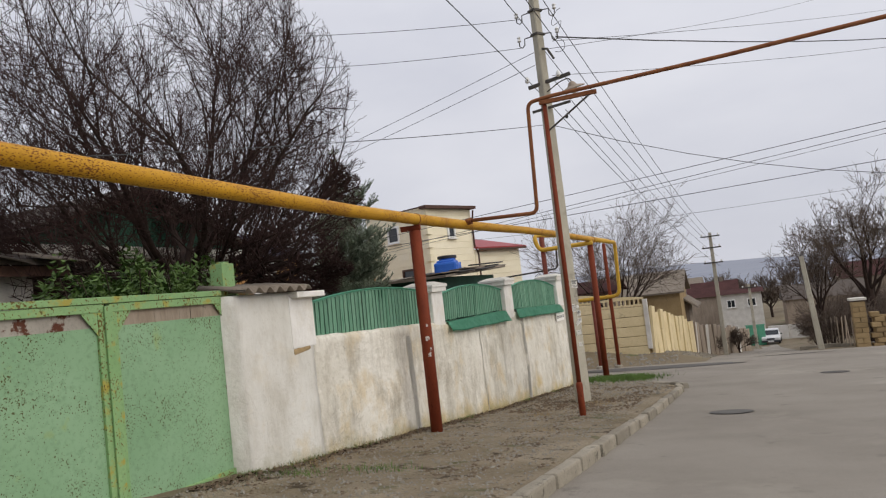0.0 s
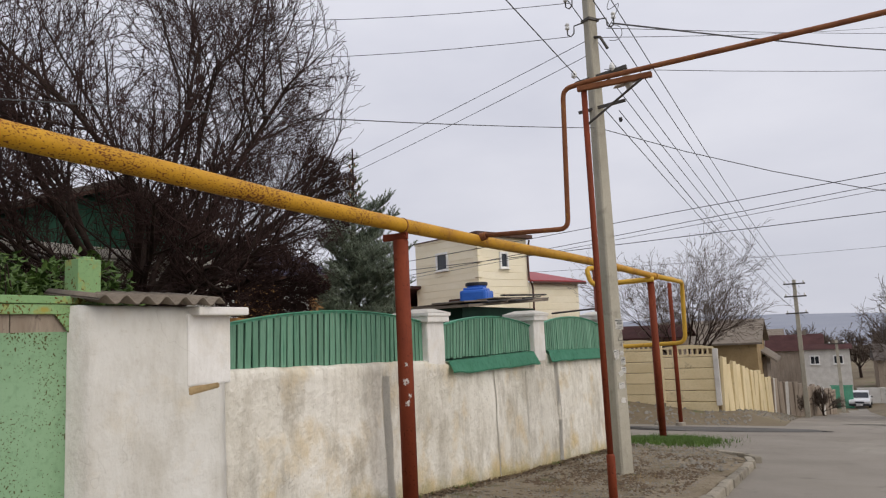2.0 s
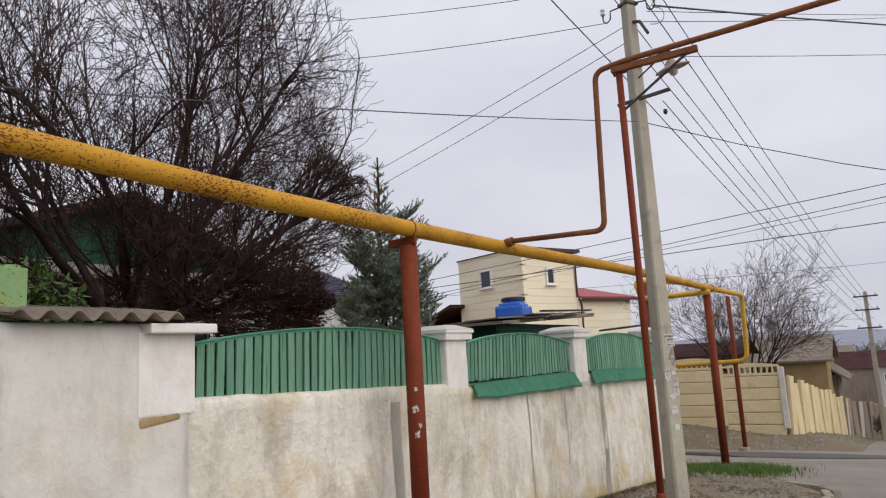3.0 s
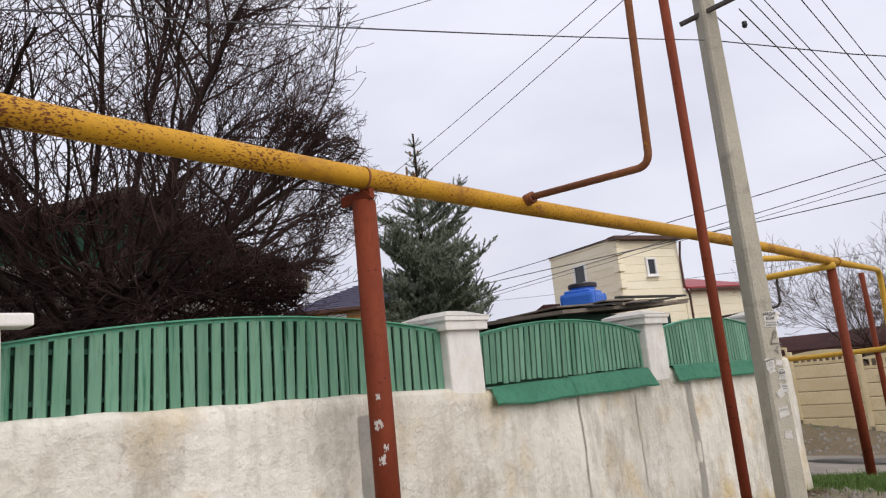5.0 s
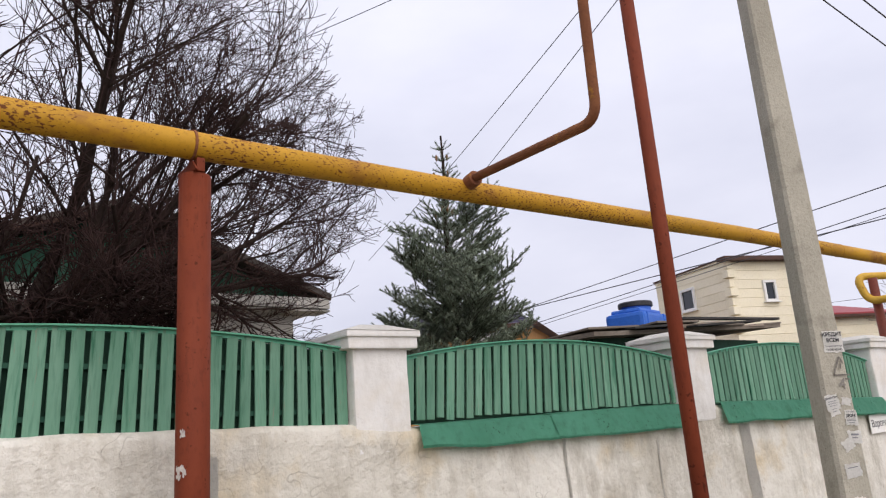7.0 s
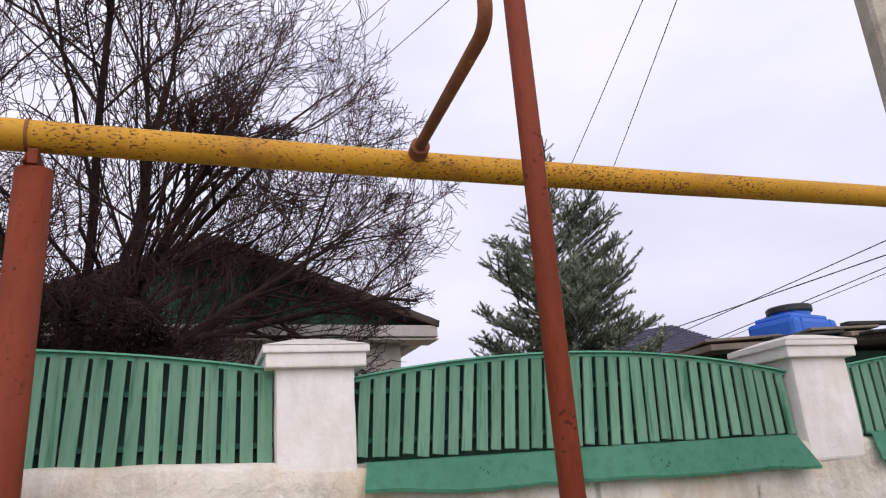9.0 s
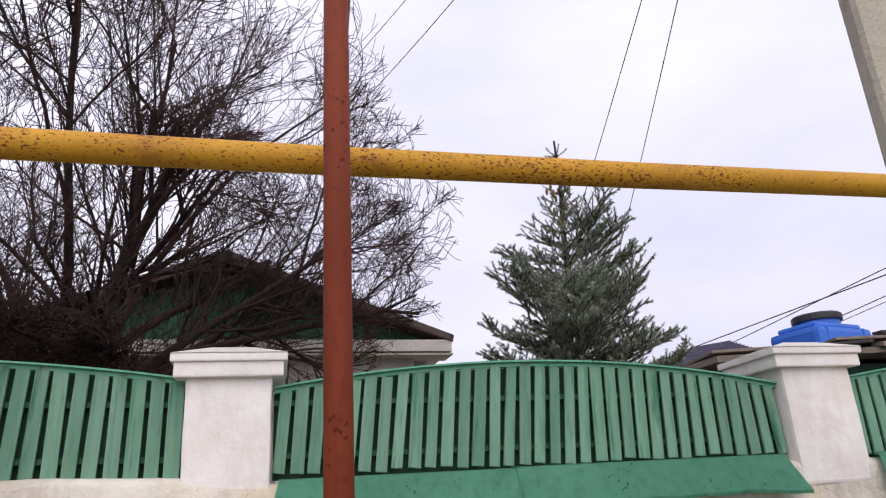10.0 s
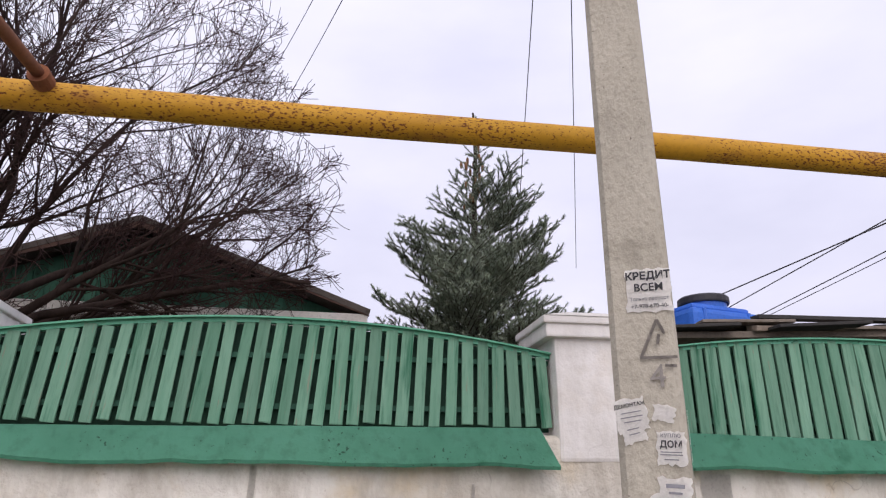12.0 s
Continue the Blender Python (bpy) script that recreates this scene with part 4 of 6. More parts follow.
def bare_tree(name, x, y, base, trunk_h, trunk_r, stems, stem_len, spec, seed, label, out=0.75, twig_mat="twig", thick=1.0, lean=(0, 0), bias=(0, 0), low=False, inside=None):
    rnd = random.Random(seed)
    ob = thing(name, x, y, base, label, "tree")
    limbs, twigs = Twigs(), Twigs()
    tp = [Vector((lean[0] * f, lean[1] * f, -0.3 + (trunk_h + 0.3) * f)) + Vector((0.04 * math.sin(f * 4), 0.03 * math.cos(f * 5), 0)) for f in (0, 0.15, 0.4, 0.7, 1.0)]
    limbs.add(tp, [trunk_r * k for k in (1.35, 1.1, 1.0, 0.95, 0.85)], 12)
    top = tp[-1]
    for k in range(stems):
        a = 2 * math.pi * (k + rnd.uniform(-0.3, 0.3)) / stems
        o = out * (rnd.uniform(0.35, 1.2) if not low else (rnd.uniform(0.1, 0.8), rnd.uniform(2.5, 6.0), rnd.uniform(0.8, 2.2), rnd.uniform(2.0, 5.0))[k % 4])
        if low and math.sin(a) > 0.4:
            o = min(o, 2.0)
        d = Vector((math.cos(a) * o + bias[0], math.sin(a) * o + bias[1], 1.0)).normalized()
        start = tp[-2].lerp(top, rnd.uniform(0.2, 1.0))
        grow(rnd, twigs, limbs, start, d, stem_len * rnd.uniform(0.8, 1.15), trunk_r * (rnd.uniform(0.22, 0.38) if low else rnd.uniform(0.3, 0.46)), 0, spec, inside)
    # thin level boughs that hang over the fence
    for k in range(15 if low else 0):
        a = 2 * math.pi * (k + rnd.uniform(-0.4, 0.4)) / 15
        if math.sin(a) > 0.35:
            continue
        d = Vector((math.cos(a), math.sin(a), rnd.uniform(-0.05, 0.3))).normalized()
        grow(rnd, twigs, limbs, tp[-2].lerp(top, rnd.uniform(0.5, 1.0)), d, stem_len * rnd.uniform(0.7, 1.1), trunk_r * rnd.uniform(0.12, 0.2), 0, spec, inside)
    limbs.make("trunk", "bark", ob)
    twigs.make("crown", twig_mat, ob)
    return ob


# the bare tree in the yard, low forking, with steep fine shoots
YARD_SPEC = [(10, 0.52, 36, 0.015, 0.10), (8, 0.5, 40, 0.03, 0.10), (6, 0.46, 42, 0.05, 0.085), (2, 0.5, 42, 0.05, 0.09), (0, 0, 0, 0.03, 0.2)]


def yard_crown(q):
    """The crown's uneven outline about its middle, in the tree's own space."""
    u, v, w = q.x / (3.4 if q.y < 0 else 2.9), q.y / (5.2 if q.y < 0 else (4.2 if q.z < 5.2 else 3.7)), (q.z - 5.0) / (4.4 if q.z > 5.0 else 3.6)
    return u * u + v * v + w * w < 1 + 0.42 * noise.noise(q * 0.9) + 0.25 * noise.noise(q * 2.6) and q.z > 2.45


bare_tree("bare_tree", -8.7, 9.7, slope(9.6) - 0.1, 3.0, 0.2, 27, 3.9, YARD_SPEC, 14, "bare winter fruit tree with dense dark twigs behind the fence", 1.0, bias=(0.0, 0.02), low=True, inside=yard_crown)


def spruce(x, y, base, height, radius, seed, label):
    rnd = random.Random(seed)
    ob = thing("spruce", x, y, base, label, "tree")
    wood, v, f = Twigs(), [], []
    wood.add([Vector((0.03 * math.sin(z * 2), 0.02 * math.cos(z * 3), z)) for z in [height * i / 10 - 0.2 * (i == 0) for i in range(11)]], [0.13 * (1 - i / 10.5) + 0.008 for i in range(11)], 8)

    def needles(a, b, per=430, long=0.042):
        ax = b - a
        n = max(3, int(ax.length * per))
        ax_n = ax.normalized()
        o = ax_n.orthogonal().normalized()
        s = ax_n.cross(o)
        for _ in range(n):
            t, ang = rnd.random(), rnd.uniform(0, 2 * math.pi)
            c = a + ax * t
            r = o * math.cos(ang) + s * math.sin(ang)
            tip = c + (r * 0.8 + ax_n * 0.6).normalized() * long * rnd.uniform(0.7, 1.2)
            w = ax_n.cross(r) * 0.0045
            i = len(v)
            v.extend((c - w, c + w, tip))
            f.append((i, i + 1, i + 2))

    def twig(a, d, length, level):
        steps = 3
        pts = [a]
        dd = d.copy()
        for i in range(steps):
            dd = (dd + Vector((rnd.gauss(0, 0.06), rnd.gauss(0, 0.06), 0.06 if i else -0.02))).normalized()
            pts.append(pts[-1] + dd * length / steps)
        wood.add(pts, [0.005 + 0.004 * (2 - level), 0.005, 0.004, 0.003], 3)
        for p, q in zip(pts, pts[1:]):
            needles(p, q)
        if level == 0 or (level == 1 and length > 0.3):
            n = int(length / 0.074)
            for k in range(n):
                t = 0.12 + 0.88 * (k + rnd.random()) / n
                i = min(steps - 1, int(t * steps))
                p = pts[i].lerp(pts[i + 1], t * steps - i)
                ax = (pts[i + 1] - pts[i]).normalized()
                side = ax.cross(Vector((0, 0, 1))).normalized() * (1 if k % 2 else -1)
                up = Vector((0, 0, rnd.uniform(-0.1, 0.6)))
                nd = (ax * 0.85 + side * rnd.uniform(0.6, 0.95) + up).normalized()
                twig(p, nd, length * (0.46 if level == 0 else 0.42) * (1.15 - 0.7 * t) * rnd.uniform(0.7, 1.2), level + 1)

    z = height * 0.30
    while z < height * 0.985:
        fz = z / height
        reach = float(np.interp(height - z, (0, 0.5, 1.2, 1.45, 1.8, 2.7, 3.6, 5.0), (0.08, 0.2, 0.34, 0.58, 0.84, 1.12, 1.3, 1.5))) * radius / 1.95
        n = 6 if fz < 0.78 else 5
        off = rnd.uniform(0, 6.28)
        for k in range(n):
            a = off + 2 * math.pi * (k + rnd.uniform(-0.25, 0.25)) / n
            length = reach * rnd.uniform(0.7, 1.12) * (1 + 0.42 * noise.noise((math.cos(a) * 1.5 + seed, math.sin(a) * 1.5, z * 1.1)))
            if fz > 0.72:
                length = max(length, 0.2)
            rise = 0.28 + 0.7 * max(0, fz - 0.45) + rnd.uniform(-0.15, 0.3)
            d = Vector((math.cos(a), math.sin(a), rise)).normalized()
            twig(Vector((0, 0, z)), d, length, 0 if length > 0.45 else 1)
        z += 0.23 if height - z > 1.5 else 0.2
    # upright side leaders
    for a, r, zz, l in ((1.35, 0.75, 0.655, 0.85), (1.75, 0.45, 0.66, 0.6), (4.4, 0.6, 0.62, 0.6), (0.3, 0.9, 0.52, 0.7), (5.4, 0.8, 0.53, 0.6), (1.2, 1.15, 0.47, 0.65)):
        base_p = Vector((math.cos(a) * r, math.sin(a) * r, height * zz))
        twig(base_p, Vector((math.cos(a) * 0.25, math.sin(a) * 0.25, 1)).normalized(), l, 0)
    needles(Vector((0, 0, height * 0.8)), Vector((0, 0, height)), 300, 0.03)
    for k in range(26):
        zc = height - rnd.uniform(0.25, 1.35)
        a, d = rnd.uniform(0, 6.28), rnd.uniform(0.04, 0.2)
        bm = lathe(bmesh.new(), [(0.006, 0.0), (0.02, -0.025), (0.022, -0.06), (0.014, -0.1), (0.004, -0.115)], (math.cos(a) * d, math.sin(a) * d, zc), 7)
        part("cone", bm, "cone", ob, "small brown hanging cone" if k == 0 else "")
    wood.make("trunk", "bark", ob)
    me = bpy.data.meshes.new("needles")
    me.from_pydata([tuple(q) for q in v], [], f)
    me.materials.append(M["needle"])
    piece("needles", me, ob, Matrix())
    return ob


spruce(-9.1, 15.85, slope(16) - 0.1, 7.0, 1.98, 5, "blue-green spruce with upturned tips behind the fence")


def leaf_bush(name, x0, x1, y0, y1, z0, z1, count, size, seed, label, material="ivy"):
    """A clipped evergreen: many single leaves over a lumpy body, with stems inside."""
    rnd = random.Random(seed)
    ob = thing(name, (x0 + x1) / 2, (y0 + y1) / 2, z0, label, "shrub")
    cx, cy, hx, hy, h = 0, 0, (x1 - x0) / 2, (y1 - y0) / 2, z1 - z0
    v, f = [], []
    for _ in range(count):
        a, u = rnd.uniform(0, 6.283), rnd.uniform(-1, 1)
        px, py = math.copysign(abs(math.cos(a)) ** 0.6, math.cos(a)), math.copysign(abs(math.sin(a)) ** 0.6, math.sin(a))
        t = rnd.random() ** 0.35
        top = rnd.random() < 0.55
        if top:
            px, py, pz = rnd.uniform(-1, 1), rnd.uniform(-1, 1), 1 - 0.25 * rnd.random() ** 2
        else:
            pz = rnd.uniform(0.2, 1.0)
        lump = 1 + 0.2 * noise.noise((px * 2.5 + seed, py * 3.5, pz * 2))
        edge = 1 - 0.35 * max(0, max(abs(px), abs(py)) - 0.6) if top else 1
        c = Vector((cx + px * hx * lump, cy + py * hy * lump, pz * h * edge * (0.9 + 0.22 * noise.noise((px * 3, py * 4.5, seed)))))
        d = Vector((rnd.gauss(px * 0.5, 0.6), rnd.gauss(py * 0.3, 0.6), rnd.gauss(-0.15, 0.45))).normalized()
        s = d.cross(Vector((rnd.gauss(0, 0.3), rnd.gauss(0, 0.3), 1))).normalized()
        n = d.cross(s)
        l, w = size * rnd.uniform(0.7, 1.2), size * rnd.uniform(0.45, 0.65)
        i = len(v)
        v += [c, c + d * l * 0.5 + s * w * 0.5 + n * w * 0.15, c + d * l - n * 0.1 * l, c + d * l * 0.5 - s * w * 0.5 + n * w * 0.15]
        f += [(i, i + 1, i + 2), (i, i + 2, i + 3)]
    stems = Twigs()
    for _ in range(40):
        p = Vector((rnd.uniform(-hx, hx) * 0.7, rnd.uniform(-hy, hy) * 0.8, 0))
        stems.add([p, p + Vector((rnd.gauss(0, 0.1), rnd.gauss(0, 0.1), h * 0.5)), p + Vector((rnd.gauss(0, 0.2), rnd.gauss(0, 0.2), h * 0.95))], [0.02, 0.012, 0.005], 4)
    stems.make("stem", "bark", ob)
    raw("leaves", v, f, material, ob)
    return ob


leaf_bush("evergreen_bush", -7.2, -5.6, 5.35, 7.35, slope(6.5) - 0.1, 2.08, 15000, 0.1, 3, "evergreen bush with drooping glossy leaves behind the gate")


# ---- houses ----
def wall_box(ob, name, x0, x1, y0, y1, z0, z1, material, label=""):
    return part(name, boxbm(((x0 + x1) / 2, (y0 + y1) / 2, (z0 + z1) / 2), (x1 - x0, y1 - y0, z1 - z0)), material, ob, label)


def window(ob, m, w, h, glass="glass", frame_mat="white", bars=1, name="window", curtain=False):
    """Frame, panes and sill in the local x-z plane, facing -y."""
    win = new(name)
    win.parent, win.matrix_basis = ob, m
    fw = 0.1
    bm = bmesh.new()
    for cx, cz, sx, sz in ((0, h / 2 - fw / 2, w, fw), (0, -h / 2 + fw / 2, w, fw), (-w / 2 + fw / 2, 0, fw, h - 2 * fw), (w / 2 - fw / 2, 0, fw, h - 2 * fw)):
        box(bm, (cx, -0.03, cz), (sx, 0.1, sz), 0.006)
    for k in range(bars):
        box(bm, (w * (k + 1) / (bars + 1) - w / 2, -0.02, 0), (0.05, 0.07, h - 2 * fw), 0.004)
    part("window_frame", bm, frame_mat, win)
    for k in range(bars + 1):
        ww = w / (bars + 1)
        part("pane", boxbm((ww * (k + 0.5) - w / 2, 0.0, 0), (ww - 0.03, 0.02, h - 0.06)), glass, win)
    part("window_sill", boxbm((0, -0.07, -h / 2 - 0.02), (w + 0.14, 0.16, 0.03), 0.004), frame_mat, win)
    return win


def green_gable_house():
    ob = thing("house", 0, 0, 0, "low house with dark green boarded gable and pale eaves", "house")
    xg, yl, yr, ya, ze, za, xb = -11.0, 7.95, 14.55, 11.25, 2.84, 4.24, -19.5
    wall_box(ob, "wall", xb, xg - 0.25, yl + 0.35, yr - 0.45, slope(11) - 0.3, ze + 0.02, "white_old", "dirty plastered wall")
    bm = prism(bmesh.new(), [(yl + 0.1, ze + 0.16), (yr - 0.1, ze + 0.16), (ya, za - 0.08)], "x", xg - 0.35, xg - 0.3)
    part("gable", bm, "gable_green", ob, "dark green vertical boards")
    n = 34
    for i in range(n):
        y = yl + 0.3 + (yr - yl - 0.6) * (i + 0.5) / n
        top = za - 0.1 - (za - ze - 0.15) * (abs(y - ya) / ((yr - ya) if y > ya else (ya - yl)))
        if top - ze > 0.25:
            part("board", boxbm((xg - 0.29, y, (ze + 0.2 + top) / 2), (0.02, (yr - yl - 0.6) / n - 0.012, top - ze - 0.2)), "gable_green", ob)
    for a, b in (((yl - 0.1, ze + 0.13), (ya, za)), ((yr + 0.1, ze + 0.13), (ya, za))):
        s = 1 if b[0] > a[0] else -1
        bm = prism(bmesh.new(), [a, b, (b[0], b[1] + 0.09), (a[0] - s * 0.02, a[1] + 0.09)], "x", xb - 0.4, xg + 0.1)
        part("roof", bm, "slate_dark", ob, "dark grey slate roof")
        bm = prism(bmesh.new(), [(a[0], a[1] - 0.015), (b[0], b[1] - 0.09), (b[0], b[1] - 0.005), (a[0], a[1] - 0.005)], "x", xg + 0.06, xg + 0.095)
        part("bargeboard", bm, "brown_trim", ob)
    part("fascia", boxbm((xg - 0.02, (yl + yr) / 2, ze + 0.06), (0.2, yr - yl + 0.16, 0.18), 0.01), "white_old", ob, "pale boxed eaves across the gable")
    for y in (yl + 0.02, yr - 0.02):
        part("side_eaves", boxbm(((xb + xg) / 2 - 0.15, y, ze + 0.06), (xg - xb - 0.1, 0.2, 0.17), 0.01), "white_old", ob)
    part("soffit", boxbm((xg - 0.2, (yl + yr) / 2, ze - 0.06), (0.5, yr - yl + 0.2, 0.03)), "white_old", ob)
    for y in (9.6, 12.6):
        window(ob, pose(xg - 0.24, y, 1.4, 0, 0, 90), 1.1, 1.3)
    return ob


green_gable_house()


def old_shed():
    """The low outbuilding whose slate eaves show over the gate."""
    ob = thing("outbuilding", 0, 0, 0, "old outbuilding with sagging slate eaves behind the gate", "outbuilding")
    wall_box(ob, "wall", -11.5, -8.8, 1.0, 6.75, -0.6, 2.22, "white_old", "patchy white wall")
    bm = prism(bmesh.new(), [(-12, 3.0), (-8.4, 2.32), (-8.4, 2.39), (-12, 3.1)], "y", 0.6, 7.1)
    part("roof", bm, "slate_dark", ob, "dark slate roof")
    part("eaves_board", boxbm((-8.46, 3.85, 2.24), (0.04, 6.4, 0.14)), "brown_trim", ob)
    rnd = random.Random(12)
    for i in range(9):
        y = 1.0 + 0.72 * i
        part("broken_slate", boxbm((0, 0, 0), (0.5 + rnd.uniform(-0.1, 0.1), 0.7, 0.02), 0.004, pose(-8.45 + rnd.uniform(-0.1, 0.1), y, 2.41 + rnd.uniform(0, 0.05), rnd.uniform(-9, 9), rnd.uniform(6, 18), rnd.uniform(-9, 9))), "slate_dark" if i % 2 else "slate", ob)
    return ob


old_shed()


def tank_shed():
    ob = thing("shed", 0, 0, 0, "low shed with ragged felt and slate roof behind the wall", "shed")
    wall_box(ob, "wall", -9.2, -6.7, 16.3, 20.7, slope(19) - 0.4, 1.78, "dark_green", "dark green boarded wall")
    bm = prism(bmesh.new(), [(15.9, 1.74), (20.9, 1.97), (20.9, 2.03), (15.9, 1.8)], "x", -9.6, -6.35)
    part("roof", bm, "slate", ob, "old grey slate")
    rnd = random.Random(4)
    for i in range(7):
        y = 16.5 + 0.66 * i
        z = 1.8 + 0.047 * (y - 15.9)
        part("felt", boxbm((0, 0, 0), (1.5 + rnd.uniform(-0.3, 0.3), 0.95, 0.03), 0.006, pose(-7.0 + rnd.uniform(-0.1, 0.1), y, z + 0.03 + 0.012 * (i % 3), rnd.uniform(1, 4), rnd.uniform(-3, 3), rnd.uniform(-8, 8))), "tar" if i % 2 else "slate", ob)
    part("loose_board", boxbm((0, 0, 0), (0.12, 3.4, 0.04), 0.006, pose(-6.5, 19.6, 2.1, 2, 0, 3)), "tar", ob)
    part("loose_board", boxbm((0, 0, 0), (0.14, 1.6, 0.05), 0.006, pose(-6.45, 18.6, 1.97, 4, 10, 8)), "board", ob)
    part("loose_board", boxbm((0, 0, 0), (0.1, 2.2, 0.04), 0.006, pose(-6.42, 19.2, 1.93, 3, -10, -3)), "board", ob)
    return ob


tank_shed()


def water_tank(x, y, z):
    ob = thing("water_tank", x, y, z, "blue plastic water tank with black lid on the shed roof", "water tank", rz=12)
    bm = bmesh.new()
    box(bm, (0, 0, 0.2), (0.72, 1.06, 0.4), 0.07)
    part("body", bm, "blue", ob)
    part("shoulder", boxbm((0, 0, 0.42), (0.56, 0.9, 0.1), 0.045), "blue", ob)
    for yy in (-0.35, 0.35):
        part("strap_rib", boxbm((0, yy, 0.2), (0.745, 0.05, 0.385), 0.02), "blue", ob)
    bm = bmesh.new()
    lathe(bm, [(0.27, 0.44), (0.27, 0.54), (0.25, 0.545)], sides=28)
    part("neck", bm, "blue", ob)
    bm = bmesh.new()
    lathe(bm, [(0.3, 0.525), (0.305, 0.54), (0.305, 0.60), (0.285, 0.62), (0.12, 0.625)], sides=28)
    part("lid", bm, "black", ob, "black screw lid")
    return ob


water_tank(-7.0, 17.75, 1.84).scale = (0.86, 0.86, 0.86)


def cream_house():
    ob = thing("house", 0, 0, 0, "two-storey cream house with block joints and red-roofed annex", "house")
    m = pose(-14.5, 34.3, 0, 0, 0, -22)
    # local: x to the left is negative along the front, y goes back
    zt, zb = 6.05, -2.6
    L, D = 4.9, 3.5

    def pb(name, c, s, material, bev=0.0, label=""):
        return part(name, boxbm(c, s, bev, m), material, ob, label)
    pb("wall", (-L / 2, D / 2, (zt + zb) / 2), (L, D, zt - zb), "cream", 0.0, "cream rendered wall with shallow block joints")
    for k in range(19):
        z = zt - 0.25 - 0.36 * k
        pb("course", (-L / 2, -0.012, z), (L + 0.02, 0.03, 0.348), "cream", 0.012)
        pb("course", (0.012, D / 2, z), (0.03, D + 0.02, 0.348), "cream", 0.012)
    for k in range(18):
        z = zt - 0.2 - 0.36 * k
        pb("quoin", (0.0, 0.0, z), (0.34 if k % 2 else 0.2, 0.34 if k % 2 else 0.2, 0.3), "cream", 0.02)
    pb("roof_edge", (0.12, D / 2 - 0.1, zt + 0.02), (0.5, D + 0.5, 0.16), "brown_trim", 0.0, "dark brown roof edge")
    pb("roof", (-L / 2, D / 2, zt + 0.02), (L + 0.1, D + 0.1, 0.1), "cream")
    pb("parapet_trim", (-L / 2, -0.05, zt + 0.1), (L + 0.15, 0.12, 0.05), "brown_trim")
    window(ob, m @ pose(-2.65, -0.04, 4.95), 0.95, 0.95, bars=0)
    window(ob, m @ pose(0.04, 1.75, 4.8, 0, 0, 90), 0.6, 0.85, bars=0)
    window(ob, m @ pose(-1.7, -0.04, 2.6), 1.0, 0.7, bars=0, frame_mat="brown_trim")
    pb("annex", (-1.6, D + 2.0, 0.6), (3.3, 4.0, 6.2), "cream", 0.0, "cream lower annex")
    for k in range(16):
        pb("course", (0.06, D + 2.0, 3.5 - 0.36 * k), (0.03, 4.0, 0.348), "cream", 0.012)
    bm = prism(bmesh.new(), [(-3.5, 4.55), (0.35, 3.7), (0.35, 3.8), (-3.5, 4.68)], "y", D + 0.02, D + 4.4)
    bm.transform(m)
    part("annex_roof", bm, "red_roof", ob, "raspberry red metal roof")
    pb("gutter", (0.36, D + 2.2, 3.68), (0.1, 4.3, 0.1), "brown_trim")
    bm = tubebm(rounded([(0.3, D - 0.05, 5.9), (0.1, D, 5.2), (0.1, D, 3.9), (0.1, D + 0.25, 3.5), (0.1, D + 0.25, -1.5)], 0.15), 0.05, 8)
    bm.transform(m)
    part("downpipe", bm, "brown_trim", ob)
    # low red-brown gabled outhouse on its far side
    bm = prism(bmesh.new(), [(-8.5, 2.6), (-4.55, 3.7), (-4.55, 3.85), (-8.5, 2.75)], "y", -1.0, 4)
    bm.transform(m)
    part("lean_to_roof", bm, "maroon_roof", ob)
    pb("lean_to", (-6.25, 1.6, 0.0), (3.3, 4.0, 5.5), "ochre")
    return ob


cream_house()


def brick_house(x, y, rz, w, d, ze, zr, roof, label, wins):
    ob = thing("house", x, y, 0, label, "house", rz=rz)
    zb = slope(y) - 1
    part("wall", boxbm((0, d / 2, (ze + zb) / 2), (w, d, ze - zb)), "ochre", ob)
    bm = bmesh.new()
    o = 0.4
    pts = [(-w / 2 - o, -o, ze), (w / 2 + o, -o, ze), (w / 2 + o, d + o, ze), (-w / 2 - o, d + o, ze)]
    k = min(w, d) * 0.4
    ridge = [(-w / 2 + k, d / 2, zr), (w / 2 - k, d / 2, zr)]
    v = [bm.verts.new(p) for p in pts + ridge]
    for q in ((0, 1, 5, 4), (1, 2, 5), (2, 3, 4, 5), (3, 0, 4), (3, 2, 1, 0)):
        bm.faces.new([v[i] for i in q])
    part("roof", bm, roof, ob)
    n = 14
    for i in range(n):
        f = (i + 0.5) / n
        h = f * (zr - ze)
        part("tile_course", boxbm((0, -o + f * (d / 2 + o), ze + h + 0.03), ((w + 2 * o) - 2 * f * (k + o), 0.03, 0.035)), roof, ob)
    part("eaves", boxbm((0, -o, ze - 0.06), (w + 2 * o, 0.08, 0.12)), "brown_trim", ob)
    for wxx, wz in wins:
        window(ob, pose(wxx, -0.03, wz), 1.0, 1.3, curtain=True, glass="curtain")
    return ob


brick_house(-19.3, 24.0, 35, 5.5, 7, 3.75, 5.2, "violet_roof", "ochre brick house with blue-violet tiled roof", ((-1.4, 2.9), (1.4, 2.9)))


# ---- fittings of the main pole ----
def local(p):
    return main_pole.matrix_basis.inverted() @ Vector(p)


